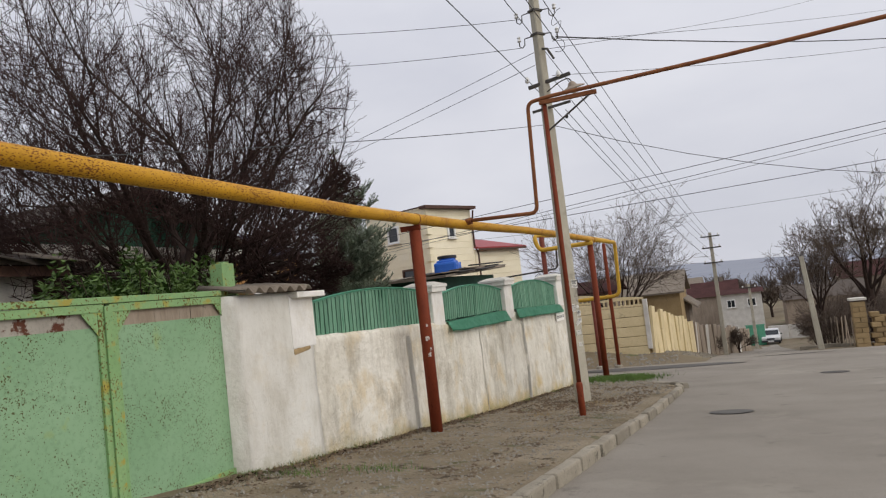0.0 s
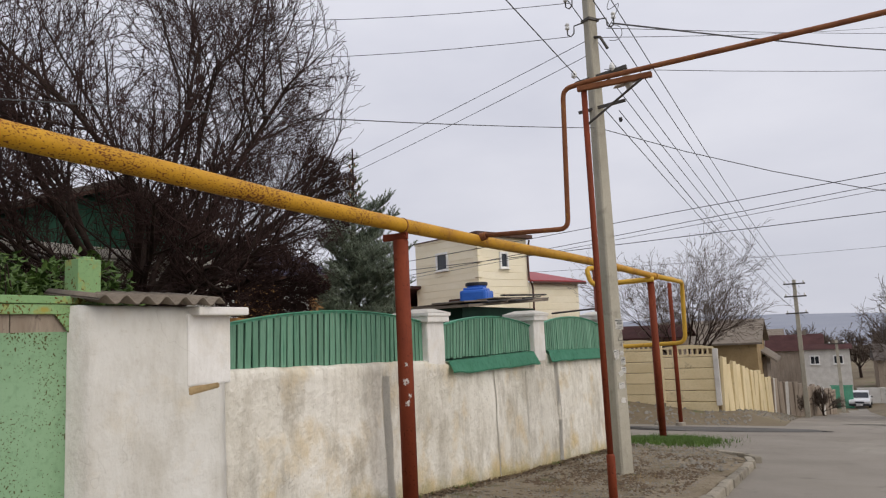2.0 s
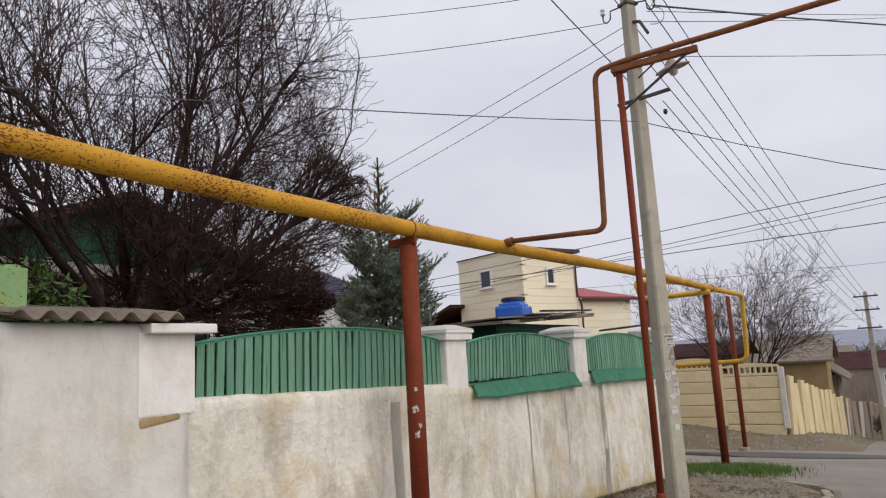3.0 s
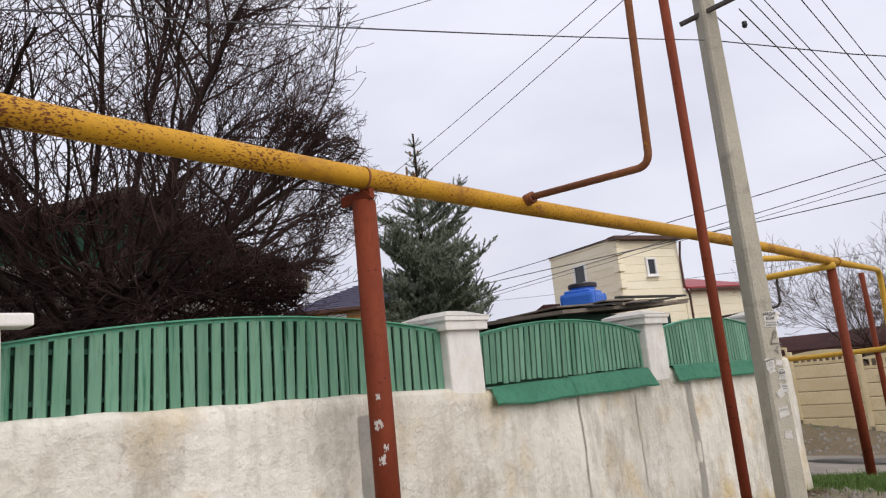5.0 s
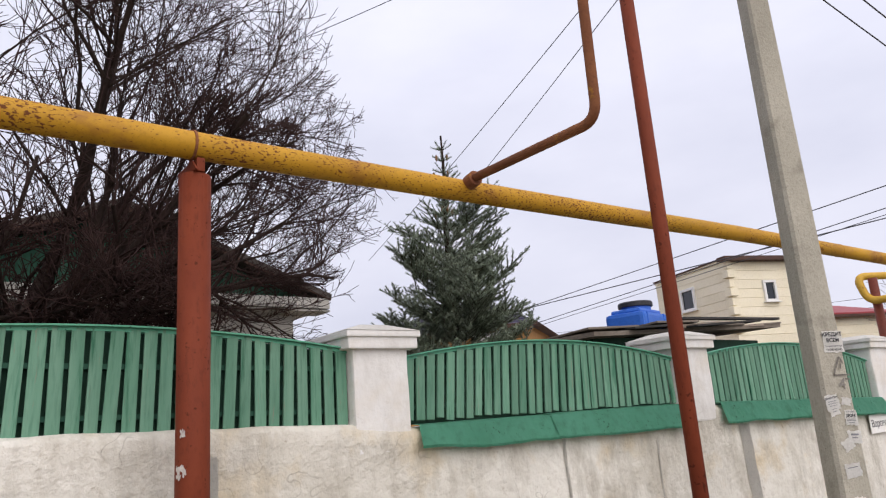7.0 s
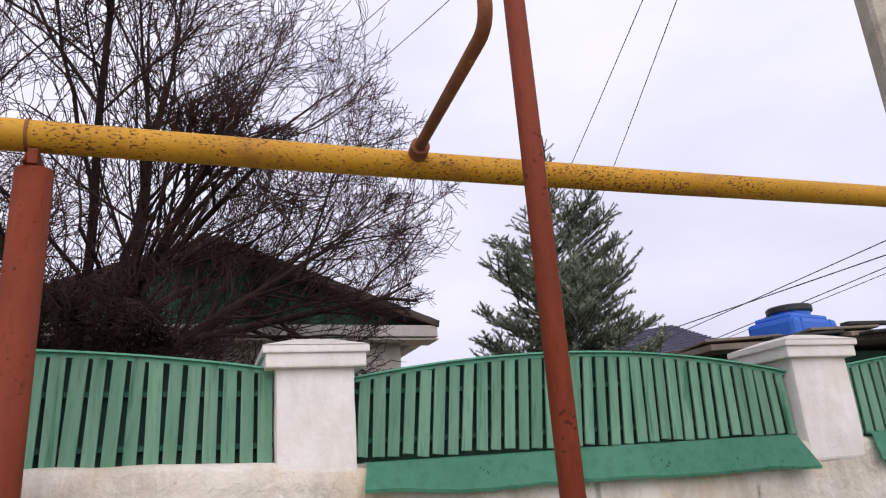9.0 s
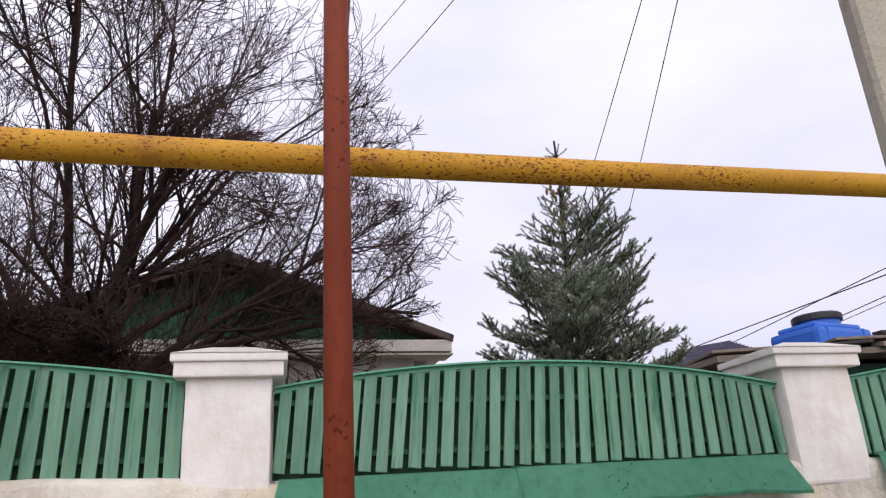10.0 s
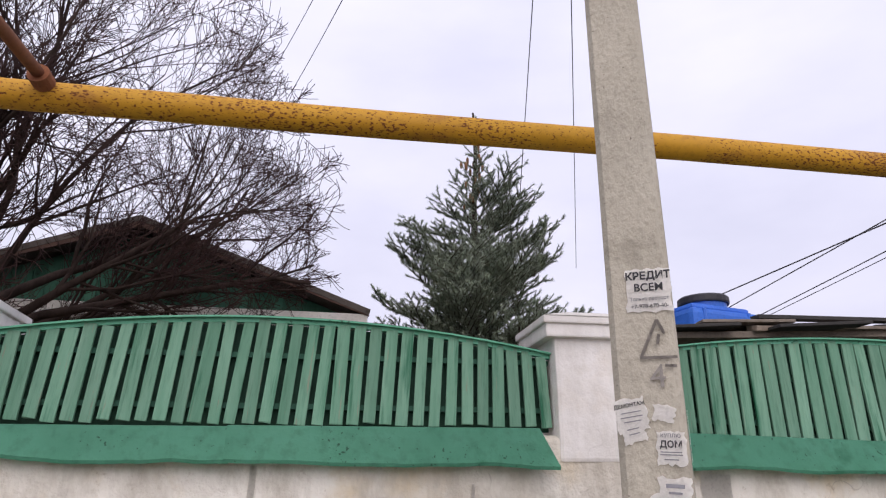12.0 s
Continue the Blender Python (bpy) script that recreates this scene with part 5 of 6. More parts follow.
def pole_fittings():
    # hook insulators on steel bands, in pairs
    for z in (7.3, 6.76):
        bm = bmesh.new()
        box(bm, (0, 0, z - POLE.z), (0.25, 0.22, 0.05), 0.004)
        part("band", bm, "metal", main_pole)
        for s in (-1, 1):
            bm = tubebm([(s * 0.12, 0, z - POLE.z), (s * 0.3, 0, z - POLE.z - 0.02), (s * 0.31, 0, z - POLE.z - 0.16), (s * 0.37, 0, z - POLE.z - 0.21), (s * 0.43, 0, z - POLE.z - 0.16), (s * 0.43, 0, z - POLE.z - 0.04)], 0.013, 6)
            bm.transform(pose(0, 0, 0, 0, 0, -58))
            part("hook", bm, "metal", main_pole)
            bm = bmesh.new()
            lathe(bm, [(0.03, -0.06), (0.045, -0.04), (0.03, 0.0), (0.045, 0.03), (0.025, 0.06)], (s * 0.43, 0, z - POLE.z), 10)
            bm.transform(pose(0, 0, 0, 0, 0, -58))
            part("insulator", bm, "porcelain", main_pole)
    part("strut", tubebm([(0.0, -0.07, 6.42 - POLE.z), (0.03, -0.2, 6.38 - POLE.z), (0.05, -0.34, 6.12 - POLE.z)], 0.028, 6), "metal", main_pole)
    part("cross_arm", boxbm((0, 0, 0), (0.95, 0.07, 0.07), 0.005, pose(0.03, -0.14, 5.68 - POLE.z, 0, -8, -58)), "metal", main_pole, "dark steel cross arm")
    for s in (-0.75, 0.02):
        bm = bmesh.new()
        lathe(bm, [(0.02, 0.0), (0.05, 0.03), (0.05, 0.08), (0.03, 0.12), (0.02, 0.14)], (s * 0.9 + 0.35, -0.14, 5.7 - POLE.z), 10)
        bm.transform(pose(0, 0, 0, 0, 0, -58))
        part("insulator", bm, "porcelain", main_pole)
    part("small_arm", boxbm((0, 0, 0), (0.85, 0.05, 0.05), 0.004, pose(0, -0.14, 5.1 - POLE.z, 0, -5, -58)), "metal", main_pole)
    bm = bmesh.new()
    lathe(bm, [(0.02, -0.08), (0.035, -0.05), (0.03, 0.0)], (0.46, -0.12, 4.96 - POLE.z), 8)
    part("insulator", bm, "black", main_pole)


pole_fittings()


def street_lamp():
    p = Vector((-2.44, 14.4, 0))
    ob = thing("street_lamp", p.x, p.y, 5.3, "old street lamp with flat enamel shade on the pole", "street lamp")
    bm = bmesh.new()
    lathe(bm, [(0.02, 0.12), (0.06, 0.1), (0.1, 0.03), (0.25, -0.02), (0.26, -0.035), (0.1, -0.02)], sides=24)
    bm.transform(pose(0, 0, 0, 14, -10, 0))
    part("shade", bm, "board", ob, "worn flat enamel shade")
    bm = bmesh.new()
    lathe(bm, [(0.05, 0.0), (0.07, -0.06), (0.055, -0.12), (0.02, -0.14)], sides=14)
    bm.transform(pose(0, 0, 0, 14, -10, 0))
    part("globe", bm, "curtain", ob, "cloudy glass globe")
    arm = tubebm(rounded([(0, 0, 0.1), (-0.08, 0.1, 0.24), (-0.3, 0.25, 0.24), (-0.66, 0.52, 0.15)], 0.1), 0.013, 8)
    part("arm", arm, "metal", ob)


street_lamp()


def flyer(z, side, up, w, h, lines, label, tilt=0.0, face=0):
    """A paper glued on the pole's street face (0) or its other face (1)."""
    f = (z - POLE.z) / 9.6
    ww = 0.29 + (0.18 - 0.29) * (z - POLE.z + 0.5) / 10.1
    d = ww * 0.86
    ob = thing("flyer", 0, 0, 0, label, "flyer", "flyers on the pole")
    slopey = (0.29 - 0.18) * 0.86 / 2 / 10.1
    if face == 0:
        m = main_pole.matrix_basis @ pose(side, -d / 2 - 0.003, z - POLE.z, 90 - math.degrees(slopey), 0, 0) @ pose(0, 0, 0, 0, 0, tilt)
    else:
        m = main_pole.matrix_basis @ pose(ww / 2 + 0.003, side, z - POLE.z, 90, 0, 90) @ pose(0, 0, 0, 0, 0, tilt)
    ob.matrix_basis = m
    rnd = random.Random(int(z * 1000))
    bm = bmesh.new()
    nx, ny = 8, 8
    grid = [[bm.verts.new(((i / nx - 0.5) * w + (rnd.uniform(-0.006, 0.006) if i in (0, nx) else 0), (j / ny - 0.5) * h + (rnd.uniform(-0.006, 0.006) if j in (0, ny) else 0),
                           0.0015 + 0.0012 * rnd.random())) for i in range(nx + 1)] for j in range(ny + 1)]
    for j in range(ny):
        for i in range(nx):
            bm.faces.new((grid[j][i], grid[j][i + 1], grid[j + 1][i + 1], grid[j + 1][i]))
    bmesh.ops.solidify(bm, geom=bm.faces[:], thickness=0.0008)
    part("sheet", bm, "paper", ob)
    for text, y, size, ink, bold in lines:
        if text.startswith("-"):
            part("print_bar", boxbm((0, y * h, 0.0042), (w * 0.8 * float(text[1:]), size, 0.0008)), ink, ob)
        else:
            words(text, size, ink, ob, pose(0, y * h, 0.0042), bold)
    return ob


flyer(1.236, 0.043, 0, 0.18, 0.183, (("КРЕДИТ", 0.33, 0.044, "ink", 0.0012), ("BCEM", 0.06, 0.046, "ink", 0.0006), ("Только паспорт", -0.2, 0.02, "ink_grey", 0), ("+7-978-670-40-", -0.37, 0.0235, "ink", 0)),
      "white credit flyer with bold black letters on the pole", -1)
flyer(0.74, -0.069, 0, 0.12, 0.125, (("ДЕМОНТАЖ", 0.3, 0.02, "ink", 0.0004), ("-0.8", 0.08, 0.0035, "ink_grey", 0), ("-0.9", -0.06, 0.0035, "ink_grey", 0), ("-0.7", -0.2, 0.0035, "ink_grey", 0)), "torn demolition flyer with black heading on the pole", 8)
flyer(0.672, -0.063, 0, 0.085, 0.075, (("-0.7", 0.2, 0.0035, "ink_grey", 0), ("-0.6", -0.05, 0.0035, "ink_grey", 0)), "hanging torn strip of a paper flyer", 12)
flyer(0.612, 0.067, 0, 0.108, 0.125, (("КУПЛЮ", 0.36, 0.02, "ink_grey", 0), ("ДОМ", 0.1, 0.034, "ink", 0.0008), ("-0.9", -0.12, 0.0035, "ink_grey", 0), ("-0.95", -0.2, 0.0035, "ink_grey", 0), ("-0.6", -0.34, 0.0035, "ink_grey", 0)), "white flyer offering to buy a house", -3)
flyer(0.742, 0.053, 0, 0.08, 0.06, (), "torn white paper remnant on the pole", -10)
flyer(0.455, 0.067, 0, 0.12, 0.1, (("-0.7", 0.2, 0.014, "ink_grey", 0), ("-0.5", -0.05, 0.008, "ink_grey", 0)), "layered torn flyers low on the pole", -4)
flyer(0.4, -0.003, 0, 0.1, 0.09, (), "torn paper edge low on the pole", 24)
flyer(0.2, -0.003, 0, 0.14, 0.11, (("-0.8", 0.2, 0.006, "ink_grey", 0),), "faded paper remains low on the pole", 5)
flyer(-0.05, 0.007, 0, 0.1, 0.09, (), "small faded paper remnant low on the pole", -6)
flyer(0.66, 0, 0, 0.05, 0.2, (), "strip of old paper on the pole's side", 2, 1)


def stencil():
    ob = thing("pole_marking", 0, 0, 0, "grey hand-painted triangle and figure four on the pole", "marking")
    ob.matrix_basis = main_pole.matrix_basis @ pose(0.057, -0.1245, 0.96 - POLE.z, 89.6, 0, 0)
    bm = bmesh.new()
    for a, b in (((-0.068, 0.0), (0.005, 0.15)), ((0.005, 0.15), (0.03, 0.09)), ((-0.072, 0.0), (0.07, -0.005)), ((0.0, 0.05), (0.008, 0.09)), ((0.02, -0.035), (0.065, -0.04))):
        d = Vector((b[0] - a[0], b[1] - a[1], 0))
        n = Vector((-d.y, d.x, 0)).normalized() * 0.006
        vs = [bm.verts.new(Vector((*q, 0)) + s) for q, s in ((a, n), (b, n), (b, -n), (a, -n))]
        bm.faces.new(vs)
    bmesh.ops.solidify(bm, geom=bm.faces[:], thickness=0.001)
    part("triangle", bm, "stencil", ob)
    words("4", 0.13, "stencil", ob, pose(-0.01, -0.08, 0.001), 0.0, "figure")


stencil()


def street_sign():
    ob = thing("street_sign", 0, 0, 0, "small white street-name plate on the wall's end", "sign")
    ob.matrix_basis = wall_pose(19.45, 0.36, 0.035)
    part("plate", boxbm((0, 0, 0), (0.012, 0.8, 0.24), 0.003), "paper", ob)
    words("Воровского", 0.13, "ink", ob, pose(0.009, 0, 0, 90, 0, 90), 0.0006)


street_sign()


def wall_seams():
    for y, w, z0, z1, label in ((10.25, 0.16, -0.85, 0.72, "grey cement patch strip"), (13.35, 0.035, -1.15, 0.6, "thin grey crack filler"), (16.15, 0.2, -1.4, 0.55, "grey cement patch strip"), (14.6, 0.02, -0.6, 0.5, "hairline streak")):
        bm = bmesh.new()
        rows = []
        for i in range(25):
            z = z0 + (z1 - z0) * i / 24
            f = (z - slope(y) + 0.35) / (low_top(y) - slope(y) + 0.3)
            wob = 0.02 * noise.noise((z * 3, y, 0))
            row = []
            for s in (-0.5, 0.5):
                yy = y + wob + s * w * (1 + 0.3 * noise.noise((z * 5, s, y)))
                d = 0.02 * noise.noise((yy * 1.4, z * 1.4, 2.0)) + 0.009 * noise.noise((yy * 4.5, z * 4.5, 9.0)) + 0.03 * (1 - max(0, min(1, f))) + 0.006
                row.append(bm.verts.new((wx(yy) + d, yy, z)))
            rows.append(row)
        for a, b in zip(rows, rows[1:]):
            bm.faces.new((a[0], a[1], b[1], b[0]))
        bmesh.ops.solidify(bm, geom=bm.faces[:], thickness=0.02)
        part("cement_strip", bm, "cement", wall_street, label)


wall_seams()


# ---- wires ----
def wire(points, sag, r=0.0065, label="thin dark overhead wire"):
    ob = thing("overhead_wire", 0, 0, 0, label, "wire", "overhead wires")
    bm = bmesh.new()
    pts = []
    for a, b in zip(points, points[1:]):
        a, b = Vector(a), Vector(b)
        for i in range(13 if b is not points[-1] else 13):
            t = i / 12
            if i or not pts:
                pts.append(a.lerp(b, t) - Vector((0, 0, sag * 4 * t * (1 - t))))
    part("strand", tube(bm, pts, r, 5), "wire", ob)


P = POLE
at = lambda z, dx=0.0, dy=0.0: (P.x + dx, P.y + dy, z)
POLE2 = Vector((-1.0, 50.0, slope(50) - 0.03))
wire([(-16.1, 12.3, 9.4), at(7.2, -0.35)], 0.35)
wire([(-16.4, 12.5, 8.5), at(6.55, -0.35)], 0.35)
wire([(-6.9, 1.1, 2.6), at(4.75)], 0.12, 0.0065)
wire([at(4.75), (13.0, 24.0, 3.4)], 1.25, 0.0075)
wire([(-15.6, 18.5, 5.0), at(6.4, -0.1)], 0.08)
wire([(-15.2, 19.9, 5.35), at(6.12, -0.1)], 0.08)
for dx, z, dz in ((-0.35, 7.2, 0), (0.35, 7.2, 0), (0.35, 6.6, 0), (-0.3, 5.75, 0)):
    wire([(P.x + dx, -22, z + 2.3), at(z, dx), (POLE2.x + dx * 0.8, 50, 3.0 - (7.2 - z) * 0.8)], 0.35, 0.009)
wire([at(5.75, 0.2), (POLE2.x + 0.3, 50, 1.9)], 0.4, 0.008)
wire([at(5.0, 0.4), (POLE2.x + 0.4, 50, 1.2)], 0.4, 0.008)


def beyond(a, b, k=2.5):
    """The far end of a wire that runs on past b."""
    return tuple(p + (q - p) * k for p, q in zip(a, b))


wire([at(6.62, 0.4), beyond(at(6.62, 0.4), (6.2, 28.2, 9.1))], 0.3 * 2.5, 0.016, "thick black overhead cable")
wire([at(6.55, 0.3), beyond(at(6.55, 0.3), (4.1, 28.3, 9.9))], 0.1 * 2.5)
wire([at(6.4, 0.2), beyond(at(6.4, 0.2), (1.7, 28.3, 10.6))], 0.1 * 2.5)
wire([at(5.8, 0.2), beyond(at(5.8, 0.2), (6.2, 28.3, 8.6))], 0.2 * 2.5)
wire([(-15, 20.9, 3.12), (25, 19.45, 5.83)], 0.05, 0.009)
wire([(-15, 18.65, 2.79), (25, 22.6, 4.29)], 0.05, 0.009)
wire([(-15, 20.57, 2.58), (25, 20.87, 6.18)], 0.05, 0.008)
wire([(-15, 20.5, 2.5), (25, 20.8, 6.05)], 0.08, 0.006)
wire([(-28.4, 36.4, 5.0), (8.8, 43.6, 4.6)], 0.5, 0.009)
rnd = random.Random(9)
curl = []
for i in range(34):
    t = i / 33
    curl.append((P.x + 0.45 + 0.12 * math.cos(t * 15), P.y - 0.05 + 0.08 * math.sin(t * 11), 7.2 - 0.95 * t + 0.08 * math.sin(t * 19)))
o = thing("loose_wire", 0, 0, 0, "curled loose end of wire hanging at the pole", "wire")
part("strand", tubebm(curl, 0.006, 5), "wire", o)


# ---- beyond the crossing ----
def pole_with_arms(x, y, base, h, label, arms, lean=(0, 0)):
    ob = pole(x, y, base, h, 0.3, 0.2, label, lean)
    for z in arms:
        part("cross_arm", boxbm((lean[0] * z / h, -0.15, z), (1.2, 0.08, 0.08), 0.006), "metal", ob)
        for s in (-0.5, 0.5):
            bm = bmesh.new()
            lathe(bm, [(0.03, 0.04), (0.06, 0.08), (0.04, 0.18)], (s + lean[0] * z / h, -0.15, z), 8)
            part("insulator", bm, "porcelain", ob)
    return ob


pole_with_arms(POLE2.x, POLE2.y, POLE2.z, 8.0, "concrete power pole with cross arms beyond the crossing", (7.75, 7.0, 6.0))
pole_with_arms(1.2, 68.0, slope(68), 5.6, "distant concrete power pole beside the green gate", (5.3,))
pole_with_arms(3.75, 40.2, gz(3.75, 40.2), 4.8, "short leaning concrete pole beside the bushes", (), (-0.35, 0))


def panel_fence():
    """Cream concrete panel fence with arched openings along the top."""
    ob = thing("concrete_fence", 0, 0, 0, "yellowish concrete panel fence with small arches along the top", "fence", kind="structure")
    x = -3.85
    n = 5
    for i in range(n):
        x1, x0 = x - 2.2 * i, x - 2.2 * (i + 1)
        zb = -2.2 + 0.16 * (i + 0.5) * 2.2 * 0.8
        zt = zb + 2.3
        for k in range(-1, 4):
            part("panel", boxbm(((x0 + x1) / 2, 34.0, zb + 0.23 + 0.46 * k), (2.08, 0.1, 0.44), 0.03), "cream_dirty", ob)
        zz = zb + 1.84
        part("panel", boxbm(((x0 + x1) / 2, 34.0, zz + 0.06), (2.08, 0.1, 0.1), 0.015), "cream_dirty", ob)
        for k in range(10):
            xx = x0 + 0.12 + (2.0 / 10) * (k + 0.5)
            part("baluster", boxbm((xx + 0.09, 34.0, zz + 0.22), (0.07, 0.08, 0.26), 0.015), "cream_dirty", ob)
        bm = prism(bmesh.new(), [(x0 + 0.06, zz + 0.34)] + [(x0 + 0.06 + 2.08 * j / 10, zz + 0.40 + 0.1 * math.sin(math.pi * j / 10)) for j in range(11)] + [(x1 - 0.06, zz + 0.34)], "y", 33.95, 34.05)
        part("panel_top", bm, "cream_dirty", ob)
        part("fence_post", boxbm((x0, 34.0, zb + 1.15), (0.16, 0.16, 2.4), 0.02), "cream_dirty", ob)
    part("fence_post", boxbm((x, 34.0, -1.05), (0.2, 0.2, 2.3), 0.02), "white_old", ob)


panel_fence()


def plank_walls():
    """The cream and grey walls that follow the street downhill."""
    ob = thing("street_fence", 0, 0, 0, "patched cream and grey fence running down the side street", "fence", kind="structure")
    rnd = random.Random(2)
    n = 28
    for i in range(n):
        t0, t1 = i / n, (i + 1) / n
        y0, y1 = 34.2 + 27.5 * t0, 34.2 + 27.5 * t1
        x0, x1 = (float(np.interp(y, (34.2, 50, 62), (-3.75, -2.2, 0.7))) for y in (y0, y1))
        zb = slope((y0 + y1) / 2) + 0.25 - 0.3 * t0
        h = 2.2 - 0.5 * t0 + rnd.uniform(-0.12, 0.12)
        a = math.degrees(math.atan2(x1 - x0, y1 - y0))
        m = pose((x0 + x1) / 2, (y0 + y1) / 2, zb + h / 2 - 0.3, 0, rnd.uniform(-2, 2), -a)
        part("panel", boxbm((0, 0, 0), (0.1, (y1 - y0) * 0.97, h + 0.5), 0.015, m), "cream_dirty" if i < 12 else ("white_old" if i % 4 == 0 else "board"), ob)
        if i % 2 == 0:
            part("fence_post", boxbm((0.06, -(y1 - y0) / 2, 0.05), (0.12, 0.12, h + 0.55), 0.01, m), "cream_dirty" if i < 12 else "board", ob)


plank_walls()


def low_barn():
    """The long maroon-roofed barn that shows over the concrete fence."""
    ob = thing("barn", 0, 0, 0, "long low barn with dark maroon roof behind the concrete fence", "barn")
    part("wall", boxbm((-10.6, 39.4, -1.2), (9.6, 3.0, 3.4)), "board", ob, "weathered plank wall")
    for k in range(24):
        part("board", boxbm((-15.3 + 0.4 * k, 37.88, -0.4), (0.385, 0.03, 1.7), 0.004), "board", ob)
    part("roof", prism(bmesh.new(), [(37.4, 0.5), (39.6, 1.08), (41.6, 0.5), (41.6, 0.58), (39.6, 1.17), (37.4, 0.58)], "x", -15.6, -5.6), "maroon_roof", ob, "dark maroon sheet roof")
    part("eaves_board", boxbm((-10.6, 37.42, 0.47), (10.0, 0.04, 0.12)), "brown_trim", ob)


low_barn()


def stone_house():
    ob = thing("house", -5.7, 47.5, -0.95, "old shell-stone house with grey slate roof down the street", "house")
    zb = slope(47) + 0.35
    part("wall", boxbm((0, 0, (zb + 0.9) / 2), (5.4, 6.0, 0.9 - zb)), "sandstone", ob, "yellow shell-stone masonry")
    bm = prism(bmesh.new(), [(-3.3, 0.85), (0, 2.1), (3.3, 0.85), (3.3, 0.95), (0, 2.22), (-3.3, 0.95)], "x", -3.2, 3.0)
    bm.transform(Matrix.Rotation(0, 4, "Z"))
    part("roof", bm, "slate", ob, "grey slate roof")
    bm = prism(bmesh.new(), [(-2.9, 0.88), (2.9, 0.88), (0, 2.02)], "x", 2.6, 2.7)
    part("gable", bm, "sandstone", ob)
    lean = thing("lean_to", -3.3, 48.5, 0, "slate-roofed lean-to beside the stone house", "shed")
    bm = prism(bmesh.new(), [(-0.6, 0.0), (1.1, -1.25), (1.1, -1.13), (-0.6, 0.14)], "y", -1.5, 3.5)
    zb -= 0.95
    part("roof", bm, "slate", lean)
    part("wall", boxbm((0.0, 1.2, (zb - 0.7) / 2 - 0.2), (1.0, 3.6, -0.8 - zb)), "board", lean)


stone_house()


def far_house(x, y, w, d, ze, zr, wall_m, roof_m, label, wins=0):
    ob = thing("house", x, y, 0, label, "house", "far houses")
    zb = slope(y) - 0.5
    part("wall", boxbm((0, 0, (zb + ze) / 2), (w, d, ze - zb)), wall_m, ob)
    bm = prism(bmesh.new(), [(-d / 2 - 0.4, ze - 0.1), (0, zr), (d / 2 + 0.4, ze - 0.1)], "x", -w / 2 - 0.3, w / 2 + 0.3)
    part("roof", bm, roof_m, ob)
    part("chimney", boxbm((w * 0.2, 0, zr), (0.4, 0.4, 0.9), 0.03), "slate", ob)
    for k in range(wins):
        window(ob, pose(-w / 2 + w * (k + 0.5) / wins, -d / 2 - 0.03, (ze + max(zb, ze - 3)) / 2 + 0.3), 0.95, 0.95, bars=1)
    return ob


far_house(-2.6, 97.0, 5.6, 7.0, -2.4, -0.75, "board", "maroon_roof", "far house with broad maroon roof")
far_house(0.5, 90.0, 4.4, 3.0, -2.15, -1.75, "white_old", "maroon_roof", "far white house with two bright windows", 2)
far_house(10.0, 99.0, 9.0, 7.0, -3.8, -2.2, "board", "slate_dark", "far grey house among bare trees")
far_house(19.0, 120.0, 10.0, 8.0, -2.5, -0.4, "board", "maroon_roof", "far weathered house among bare trees")
far_house(-10.0, 112.0, 11.0, 8.0, -2.0, -0.2, "white_old", "slate", "far grey-roofed house on the slope")


def yard_wall():
    ob = thing("yard_wall", 0, 0, 0, "low white yard wall across the foot of the street", "wall", kind="structure")
    for i in range(4):
        part("panel", boxbm((3.6 + 1.9 * i, 80 + 0.2 * i, -6.35), (1.85, 0.2, 1.6), 0.02), "white_old", ob)
    g = thing("yard_gate", 1.35, 75.0, slope(75) - 0.1, "bright green sheet-metal yard gate", "gate")
    for s in (-0.42, 0.42):
        part("leaf", boxbm((s, 0, 0.95), (0.82, 0.06, 1.9), 0.01), "green_metal", g)
    part("head_bar", boxbm((0, 0, 1.95), (1.8, 0.1, 0.08), 0.01), "green_metal", g)


yard_wall()


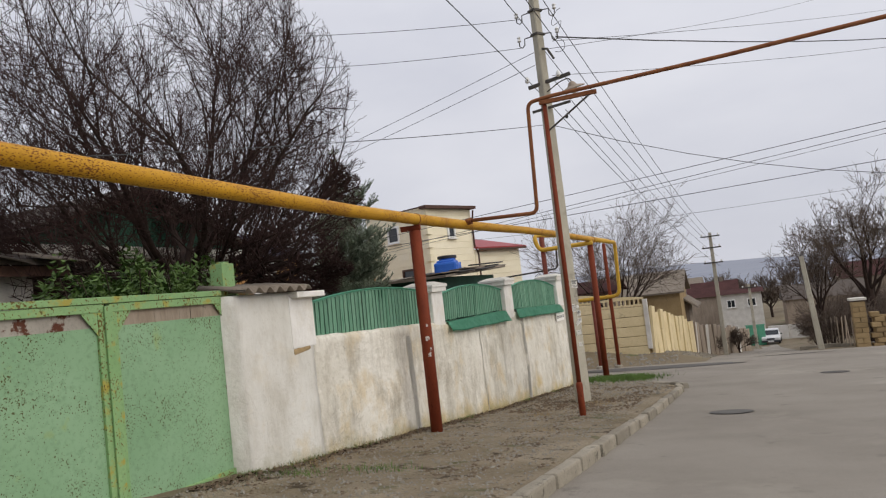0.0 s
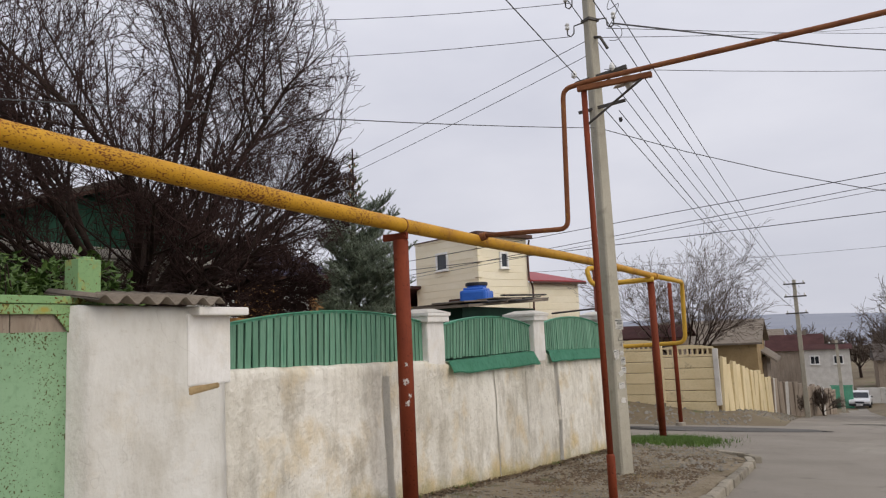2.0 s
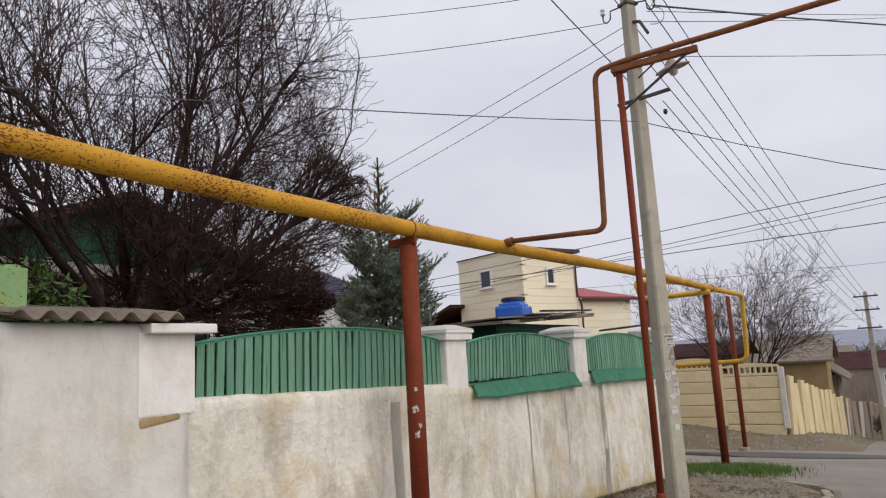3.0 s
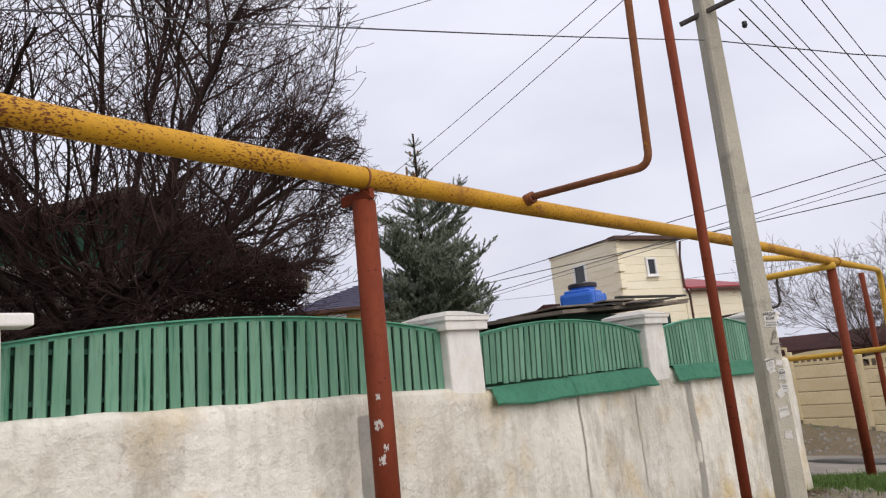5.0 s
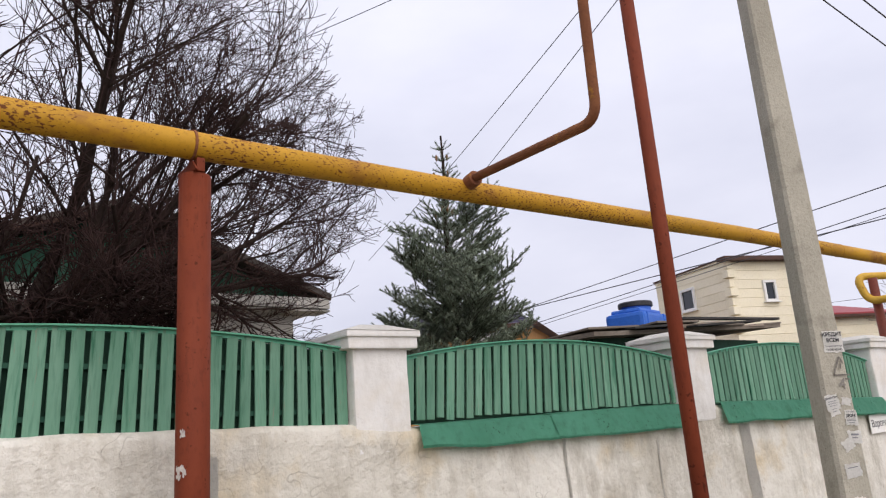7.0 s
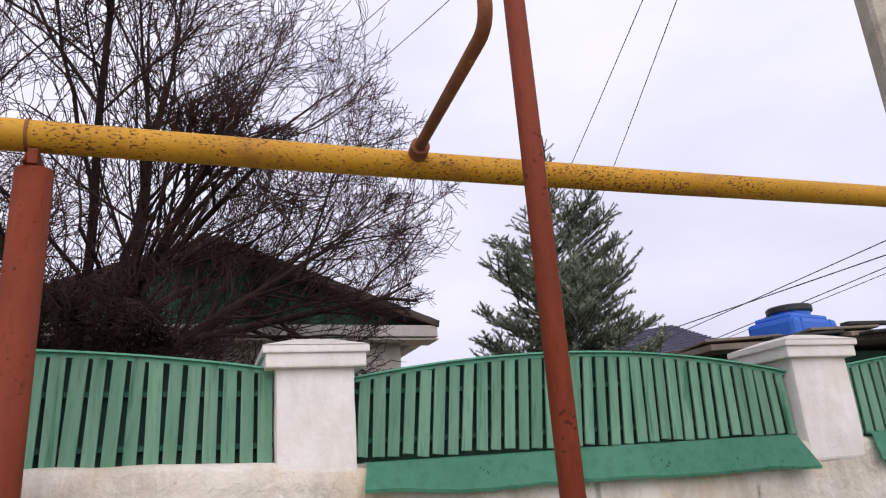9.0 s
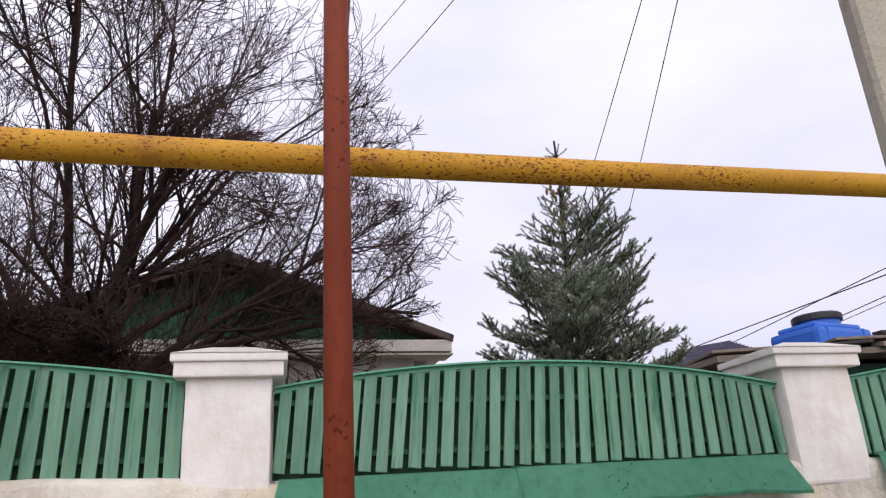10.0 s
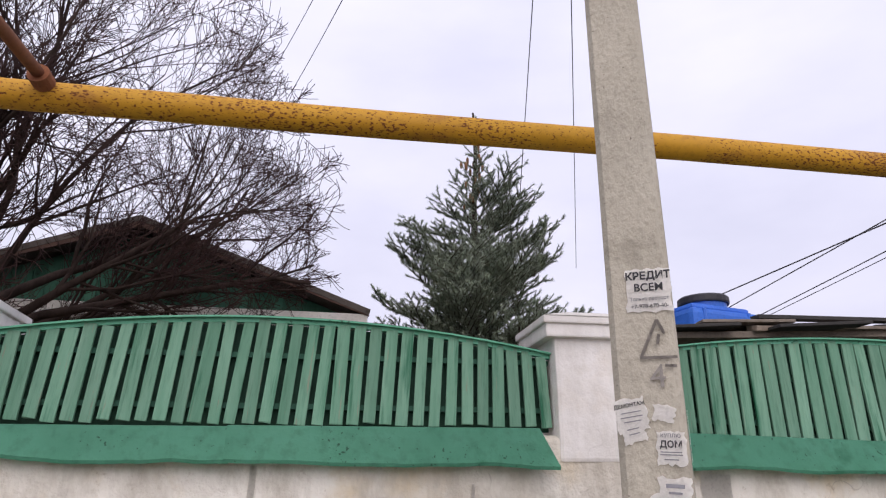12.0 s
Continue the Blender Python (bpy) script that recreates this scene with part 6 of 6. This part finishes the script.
def parked_car(x, y, z, rz):
    ob = thing("car", x, y, z, "white old saloon car coming up the side street", "car", rz=rz)
    ob["label"] = "white old saloon car standing in the side street"
    w = 0.8

    def body(profile, half, bev, material, name, label=""):
        bm = prism(bmesh.new(), profile, "x", -half, half)
        bmesh.ops.bevel(bm, geom=bm.edges[:], offset=bev, segments=2, affect="EDGES")
        return part(name, bm, material, ob, label)
    body([(-2.05, 0.35), (-2.1, 0.6), (-2.0, 0.78), (-0.95, 0.9), (1.1, 0.92), (1.95, 0.86), (2.05, 0.6), (2.0, 0.32)], w, 0.05, "car_paint", "body")
    body([(-0.95, 0.88), (-0.35, 1.34), (0.75, 1.36), (1.35, 0.9)], w - 0.1, 0.06, "glass", "cabin_glass")
    body([(-0.4, 1.31), (-0.33, 1.38), (0.75, 1.40), (0.82, 1.33)], w - 0.12, 0.02, "car_paint", "roof")
    for sx in (-1, 1):
        for yy in (-1.25, 1.25):
            t = tubebm([(sx * 0.62, yy, 0.29), (sx * 0.82, yy, 0.29)], 0.29, 20)
            wheel = part("wheel", t, "rubber", ob)
            part("rim", tubebm([(sx * 0.80, yy, 0.29), (sx * 0.835, yy, 0.29)], 0.17, 14), "metal", wheel)
        part("headlight", boxbm((sx * 0.55, -2.08, 0.63), (0.36, 0.06, 0.16), 0.02), "lens", ob)
        part("mirror", boxbm((sx * 0.9, -0.7, 0.98), (0.16, 0.08, 0.12), 0.02), "black", ob)
        part("roof_pillar", tubebm([(sx * 0.7, -0.92, 0.9), (sx * 0.68, -0.36, 1.36)], 0.03, 6), "car_paint", ob)
    part("grille", boxbm((0, -2.09, 0.63), (0.7, 0.05, 0.15), 0.01), "black", ob)
    part("bumper", boxbm((0, -2.1, 0.42), (1.62, 0.14, 0.16), 0.03), "black", ob)
    part("number_plate", boxbm((0, -2.19, 0.42), (0.5, 0.02, 0.11), 0.004), "white", ob)


parked_car(2.75, 76.5, gz(2.75, 76.5) + 0.03, -5)


def stone_corner():
    """The broken stone wall and its pillar at the far corner."""
    ob = thing("stone_pillar", 5.55, 40.0, gz(5.5, 40) - 0.05, "square shell-stone gate pillar with flat cap", "pillar")
    rnd = random.Random(6)
    for k in range(9):
        for s in (-1, 1):
            a, b = (0.3, 0.6) if k % 2 else (0.6, 0.3)
            c = (s * 0.15, 0) if k % 2 else (0, s * 0.15)
            part("block", boxbm((c[0] + rnd.uniform(-0.01, 0.01), c[1], 0.13 + 0.255 * k), (a - 0.015, b - 0.015, 0.24), 0.02), "sandstone", ob)
    part("cap", boxbm((0, 0, 2.42), (0.74, 0.74, 0.12), 0.02), "cement", ob)
    w = thing("stone_wall", 6.0, 40.1, gz(6, 40) - 0.1, "rough shell-stone wall with crumbling top", "wall", kind="structure")
    for k in range(8):
        for j in range(14):
            if k > 5 and rnd.random() < 0.5:
                continue
            part("block", boxbm((0.2 + 0.48 * j + (0.2 if k % 2 else 0) + rnd.uniform(-0.02, 0.02), rnd.uniform(-0.03, 0.03), 0.13 + 0.255 * k), (0.45 + rnd.uniform(-0.05, 0.02), 0.4, 0.235), 0.03), "sandstone", w)
    part("core", boxbm((3.4, 0.05, 0.75), (6.6, 0.25, 1.7)), "sandstone", w)
    f = thing("grey_fence", 0, 0, 0, "grey leaning plank fence beside the stone pillar", "fence")
    for j in range(9):
        part("plank", boxbm((0, 0, 0.75), (0.16, 0.03, 1.7 + rnd.uniform(-0.1, 0.1)), 0.006, pose(5.2 - 0.1 * j, 40.3 + 0.5 * j, gz(5, 41 + 0.4 * j) - 0.1, rnd.uniform(-3, 3), rnd.uniform(-4, 4), 70)), "board", f)


stone_corner()

FAR_SPEC = [(6, 0.62, 34, 0.05, 0.07), (6, 0.6, 38, 0.04, 0.09), (5, 0.58, 38, 0.04, 0.12), (3, 0.5, 36, 0.03, 0.14), (0, 0, 0, 0.02, 0.15)]


def thick_min(v):
    global spec_min
    spec_min = lambda spec: v


thick_min(0.0065)
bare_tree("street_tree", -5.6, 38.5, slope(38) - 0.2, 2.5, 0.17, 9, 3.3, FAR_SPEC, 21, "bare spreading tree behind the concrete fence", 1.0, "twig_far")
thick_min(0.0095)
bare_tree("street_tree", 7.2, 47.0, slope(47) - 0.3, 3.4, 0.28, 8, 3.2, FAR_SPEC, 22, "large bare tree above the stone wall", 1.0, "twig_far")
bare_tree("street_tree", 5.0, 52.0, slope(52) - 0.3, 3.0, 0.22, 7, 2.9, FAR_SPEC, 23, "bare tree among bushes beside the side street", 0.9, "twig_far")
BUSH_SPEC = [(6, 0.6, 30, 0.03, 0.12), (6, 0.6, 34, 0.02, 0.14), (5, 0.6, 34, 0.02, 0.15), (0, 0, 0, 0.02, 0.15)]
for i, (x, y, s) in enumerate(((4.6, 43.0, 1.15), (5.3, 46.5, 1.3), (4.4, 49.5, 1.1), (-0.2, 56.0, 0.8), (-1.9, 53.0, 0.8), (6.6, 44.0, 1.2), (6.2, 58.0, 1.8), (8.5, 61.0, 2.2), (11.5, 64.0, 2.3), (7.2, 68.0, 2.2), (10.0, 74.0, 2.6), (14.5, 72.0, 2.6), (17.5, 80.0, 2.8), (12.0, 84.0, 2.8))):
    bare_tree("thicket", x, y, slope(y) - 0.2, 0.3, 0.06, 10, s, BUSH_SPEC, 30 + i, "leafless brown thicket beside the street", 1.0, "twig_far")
thick_min(0.03)
SMALL_SPEC = [(6, 0.62, 36, 0.05, 0.08), (5, 0.6, 38, 0.04, 0.1), (4, 0.58, 38, 0.04, 0.12), (0, 0, 0, 0.03, 0.14)]
rnd = random.Random(77)
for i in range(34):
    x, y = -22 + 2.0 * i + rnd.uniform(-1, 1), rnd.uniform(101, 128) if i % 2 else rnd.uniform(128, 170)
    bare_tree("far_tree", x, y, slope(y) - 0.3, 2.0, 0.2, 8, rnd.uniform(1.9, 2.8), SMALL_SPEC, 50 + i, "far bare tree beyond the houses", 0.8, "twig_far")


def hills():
    """Land that closes the view beyond the last houses, haze painted into its blue-grey."""
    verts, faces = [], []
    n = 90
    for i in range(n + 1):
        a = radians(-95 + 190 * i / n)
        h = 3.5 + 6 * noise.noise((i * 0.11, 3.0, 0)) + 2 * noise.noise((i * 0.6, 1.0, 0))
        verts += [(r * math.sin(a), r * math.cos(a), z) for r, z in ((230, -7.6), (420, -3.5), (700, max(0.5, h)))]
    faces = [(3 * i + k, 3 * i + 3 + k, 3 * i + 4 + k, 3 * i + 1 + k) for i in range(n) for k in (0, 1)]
    tagged(raw("backdrop", verts, faces, "hill", smooth=True), "low hills on the horizon with blue-grey haze painted in", "hills", kind="structure")


hills()


# ---- kerb, litter, grass ----
def kerb_line():
    ob = thing("kerb", 0, 0, 0, "row of worn grey kerb stones", "kerb", kind="structure")
    y, i = -4.0, 0
    rnd = random.Random(8)
    bms = []
    for k in range(5):
        bm = boxbm((0, 0, 0), (0.15, 0.94, 0.3), 0.03)
        bmesh.ops.subdivide_edges(bm, edges=[e for e in bm.edges if e.calc_length() > 0.5], cuts=5)
        for v in bm.verts:
            v.co += Vector((0.012 * noise.noise(v.co * 5 + Vector((k * 9, 0, 0))), 0, 0.012 * noise.noise(v.co * 4 + Vector((0, k * 7, 3)))))
        bms.append(link_mesh("kerb_stone", bm, "kerb"))
    while y < 19.3:
        x = kerb_x(y) - 0.07
        tilt = math.degrees(math.atan2(slope(y + 0.5) - slope(y - 0.5), 1.0))
        bend = 0 if y < 17.6 else (y - 17.6) * 16
        piece("kerb_stone", bms[i % 5], ob, pose(x - 0.02 * bend * 0.3, y, smooth_slope(y) - 0.125 + rnd.uniform(-0.012, 0.012), tilt, rnd.uniform(-1.5, 1.5), bend + rnd.uniform(-1, 1)))
        y += 0.965
        i += 1
    for k, (x, y, a) in enumerate(((-1.98, 20.1, 48), (-2.6, 20.65, 60))):
        piece("kerb_stone", bms[k], ob, pose(x, y, smooth_slope(y) - 0.16, -3, 0, a))
    far = thing("kerb", 0, 0, 0, "far row of kerb stones round the opposite corner", "kerb", kind="structure")
    for k in range(12):
        x = 3.3 + 0.95 * k
        yy = 41.2 - 0.12 * k if k else 41.6
        piece("kerb_stone", bms[k % 5], far, pose(x, yy, gz(x, yy) - 0.02, 0, 0, 85))
    for k in range(7):
        piece("kerb_stone", bms[k % 5], far, pose(3.15 + 0.05 * k, 42.3 + 0.96 * k, gz(3.1, 42.3 + 0.96 * k) - 0.02, -5, 0, 2))


kerb_line()


def stuff(name, label, category, material, verts, faces):
    return tagged(raw(name, verts, faces, material), label, category, kind="stuff")


def blades(name, label, material, spots, count, h, seed, wide=0.006):
    rnd = random.Random(seed)
    v, f = [], []
    for x, y, sx, sy in spots:
        for _ in range(int(count * sx * sy / 0.1)):
            px, py = rnd.gauss(x, sx * 0.5), rnd.gauss(y, sy * 0.5)
            if px < wx(py, 0.05) and py < 20.5:
                px = wx(py, 0.05) + abs(rnd.gauss(0, 0.03))
            z = pave_z(px, py) - 0.02
            l = h * rnd.uniform(0.4, 1.3)
            a = rnd.uniform(0, 6.28)
            dx, dy = math.cos(a), math.sin(a)
            lean = rnd.uniform(0.1, 0.9)
            i = len(v)
            v += [(px - dy * wide, py + dx * wide, z), (px + dy * wide, py - dx * wide, z), (px + dx * lean * l, py + dy * lean * l, z + l)]
            f.append((i, i + 1, i + 2))
    stuff(name, label, "grass", material, v, f)


base_line = [(wx(y, 0.07), y, 0.1, 0.5) for y in [6.6 + 0.45 * i for i in range(31)]]
blades("grass", "fresh green grass at the foot of posts and wall", "grass",
       [(-4.2, 22.4, 0.9, 1.6), (-4.2, 22.4, 0.9, 1.6), (-4.2, 23.3, 0.9, 1.2), (-3.9, 23.8, 1.1, 1.4), (-4.6, 21.4, 0.6, 0.8), (-5.0, 6.1, 0.35, 0.3), (-4.4, 6.2, 0.4, 0.25), (-3.6, 6.5, 0.5, 0.2)] + base_line[1:7:2] + base_line[9:14:3] + base_line[20::5], 240, 0.075, 1)
blades("corner_grass", "bright green grass round the corner post", "grass", [(-4.1, 22.6, 1.2, 1.8), (-3.9, 23.8, 1.2, 1.2), (-3.6, 21.6, 0.9, 1.2)], 260, 0.13, 11, 0.008)
blades("dry_weeds", "dry yellow grass along the wall", "dry_grass", base_line + [(-4.5, 7.0, 0.2, 0.5), (-2.7, 9.8, 0.3, 0.15), (-2.6, 14.3, 0.4, 0.4), (-3.4, 12.4, 0.25, 0.2)], 110, 0.085, 2, 0.004)


def litter(name, label, material, count, area, size, seed, flat=0.25, dens=None):
    rnd = random.Random(seed)
    v, f = [], []
    while count > 0:
        x, y = rnd.uniform(*area[0]), rnd.uniform(*area[1])
        if not (wx(y, 0.06) < x < pave_edge(y) - 0.02):
            count -= 0.2
            continue
        if dens and noise.noise((x * 1.3, y * 0.9, seed)) < dens:
            count -= 0.1
            continue
        count -= 1
        z = pave_z(x, y) + 0.028 * noise.noise((x * 1.7, y * 1.7, 0.3)) + 0.014 * noise.noise((x * 6, y * 6, 3.0))
        s = size * rnd.uniform(0.4, 1.3) * (1.6 if rnd.random() < 0.06 else 1)
        n = 5
        i = len(v)
        a0 = rnd.uniform(0, 6.28)
        v += [(x + s * rnd.uniform(0.6, 1.1) * math.cos(a0 + 6.283 * k / n), y + s * rnd.uniform(0.6, 1.1) * math.sin(a0 + 6.283 * k / n), z - 0.004 + rnd.uniform(0, s * flat * 0.4)) for k in range(n)]
        v.append((x, y, z + s * flat * rnd.uniform(0.6, 1.4)))
        f += [(i + k, i + (k + 1) % n, i + n) for k in range(n)]
    stuff(name, label, "litter", material, v, f)


litter("gravel", "scattered pale stones and rubble on the pavement", "stone", 9500, ((-5, -1.8), (4, 24)), 0.017, 5, 0.8)
litter("dead_leaves", "brown dead leaves and dark litter on the pavement", "leaf_litter", 2300, ((-5, -1.8), (5, 24)), 0.03, 6, 0.35, 0.02)
litter("dark_debris", "dark rubble and leaves round the pole", "leaf_litter", 1800, ((-4.2, -1.9), (12.8, 18.5)), 0.035, 7, 0.6, -0.1)
def foot_litter():
    rnd = random.Random(15)
    v, f = [], []
    for _ in range(2600):
        y = rnd.uniform(5.2, 20.4)
        x = wx(y, 0.05) + abs(rnd.gauss(0, 0.14)) * (1.3 if y < 8 else 1.0)
        z = pave_z(x, y) + 0.028 * noise.noise((x * 1.7, y * 1.7, 0.3)) + 0.004
        l, a, t = rnd.uniform(0.02, 0.05), rnd.uniform(0, 6.28), rnd.uniform(-0.02, 0.03)
        dx, dy, i = math.cos(a), math.sin(a), len(v)
        v += [(x - dx * l, y - dy * l, z), (x - dy * l * 0.5, y + dx * l * 0.5, z + 0.012 + t * 0.4), (x + dx * l, y + dy * l, z + 0.01 + abs(t)), (x + dy * l * 0.5, y - dx * l * 0.5, z + 0.012)]
        f.append((i, i + 1, i + 2, i + 3))
    stuff("fallen_leaves", "brown fallen leaves gathered at the foot of the wall", "litter", "leaf_litter", v, f)


foot_litter()
litter("rubble", "larger pale rubble near the corner", "stone", 500, ((-4.4, -1.6), (16, 23)), 0.05, 8, 0.7)


def flat_patch(name, x, y, rx, ry, material, label, category, seed, lift=0.028):
    bm = bmesh.new()
    n = 40
    vs = []
    for k in range(n):
        a = 2 * math.pi * k / n
        q = 1 + 0.18 * noise.noise((math.cos(a) * 2 + seed, math.sin(a) * 2, 0)) if category != "manhole" else 1
        px, py = x + rx * q * math.cos(a), y + ry * q * math.sin(a)
        vs.append(bm.verts.new((px, py, gz(px, py) - bank(px, py) + lift)))
    bm.faces.new(vs)
    bmesh.ops.solidify(bm, geom=bm.faces[:], thickness=0.01)
    ob = part(name, bm, material)
    return tagged(ob, label, category)


tagged(flat_patch("manhole_cover", -0.2, 12.9, 0.36, 0.36, "asphalt_dark", "round dark iron manhole cover in the road", "manhole", 1, 0.031), kind="structure")
tagged(flat_patch("manhole_cover", 2.3, 21.5, 0.36, 0.36, "asphalt_dark", "round dark iron manhole cover in the crossing", "manhole", 1, 0.031), kind="structure")
tagged(flat_patch("road_patch", -3.4, 28.4, 3.4, 1.0, "asphalt_dark", "dark asphalt patch along the crossing's edge", "road patch", 2, 0.03), kind="structure")
tagged(flat_patch("road_patch", 2.0, 33.0, 1.6, 0.3, "asphalt_dark", "dark asphalt patch in the street", "road patch", 3, 0.03), kind="structure")


def verge_rubble():
    """Stones and clods on the verge before the concrete fence and at the far corner."""
    rnd = random.Random(41)
    v, f = [], []
    for x0, x1, y0, y1, count in ((-11, -2.6, 30.6, 33.8, 380), (-3.4, -1.4, 34.5, 48, 260), (3.6, 9.0, 41.4, 43.0, 250)):
        for _ in range(count):
            x, y = rnd.uniform(x0, x1), rnd.uniform(y0, y1)
            s = rnd.uniform(0.03, 0.13)
            z = gz(x, y)
            i, n, a0 = len(v), 5, rnd.uniform(0, 6.28)
            v += [(x + s * rnd.uniform(0.6, 1.1) * math.cos(a0 + 6.283 * k / n), y + s * rnd.uniform(0.6, 1.1) * math.sin(a0 + 6.283 * k / n), z - 0.02) for k in range(n)]
            v.append((x, y, z + s * rnd.uniform(0.4, 0.9)))
            f += [(i + k, i + (k + 1) % n, i + n) for k in range(n)]
    stuff("verge_rubble", "pale stones and clods along the verge", "litter", "stone", v, f)


verge_rubble()
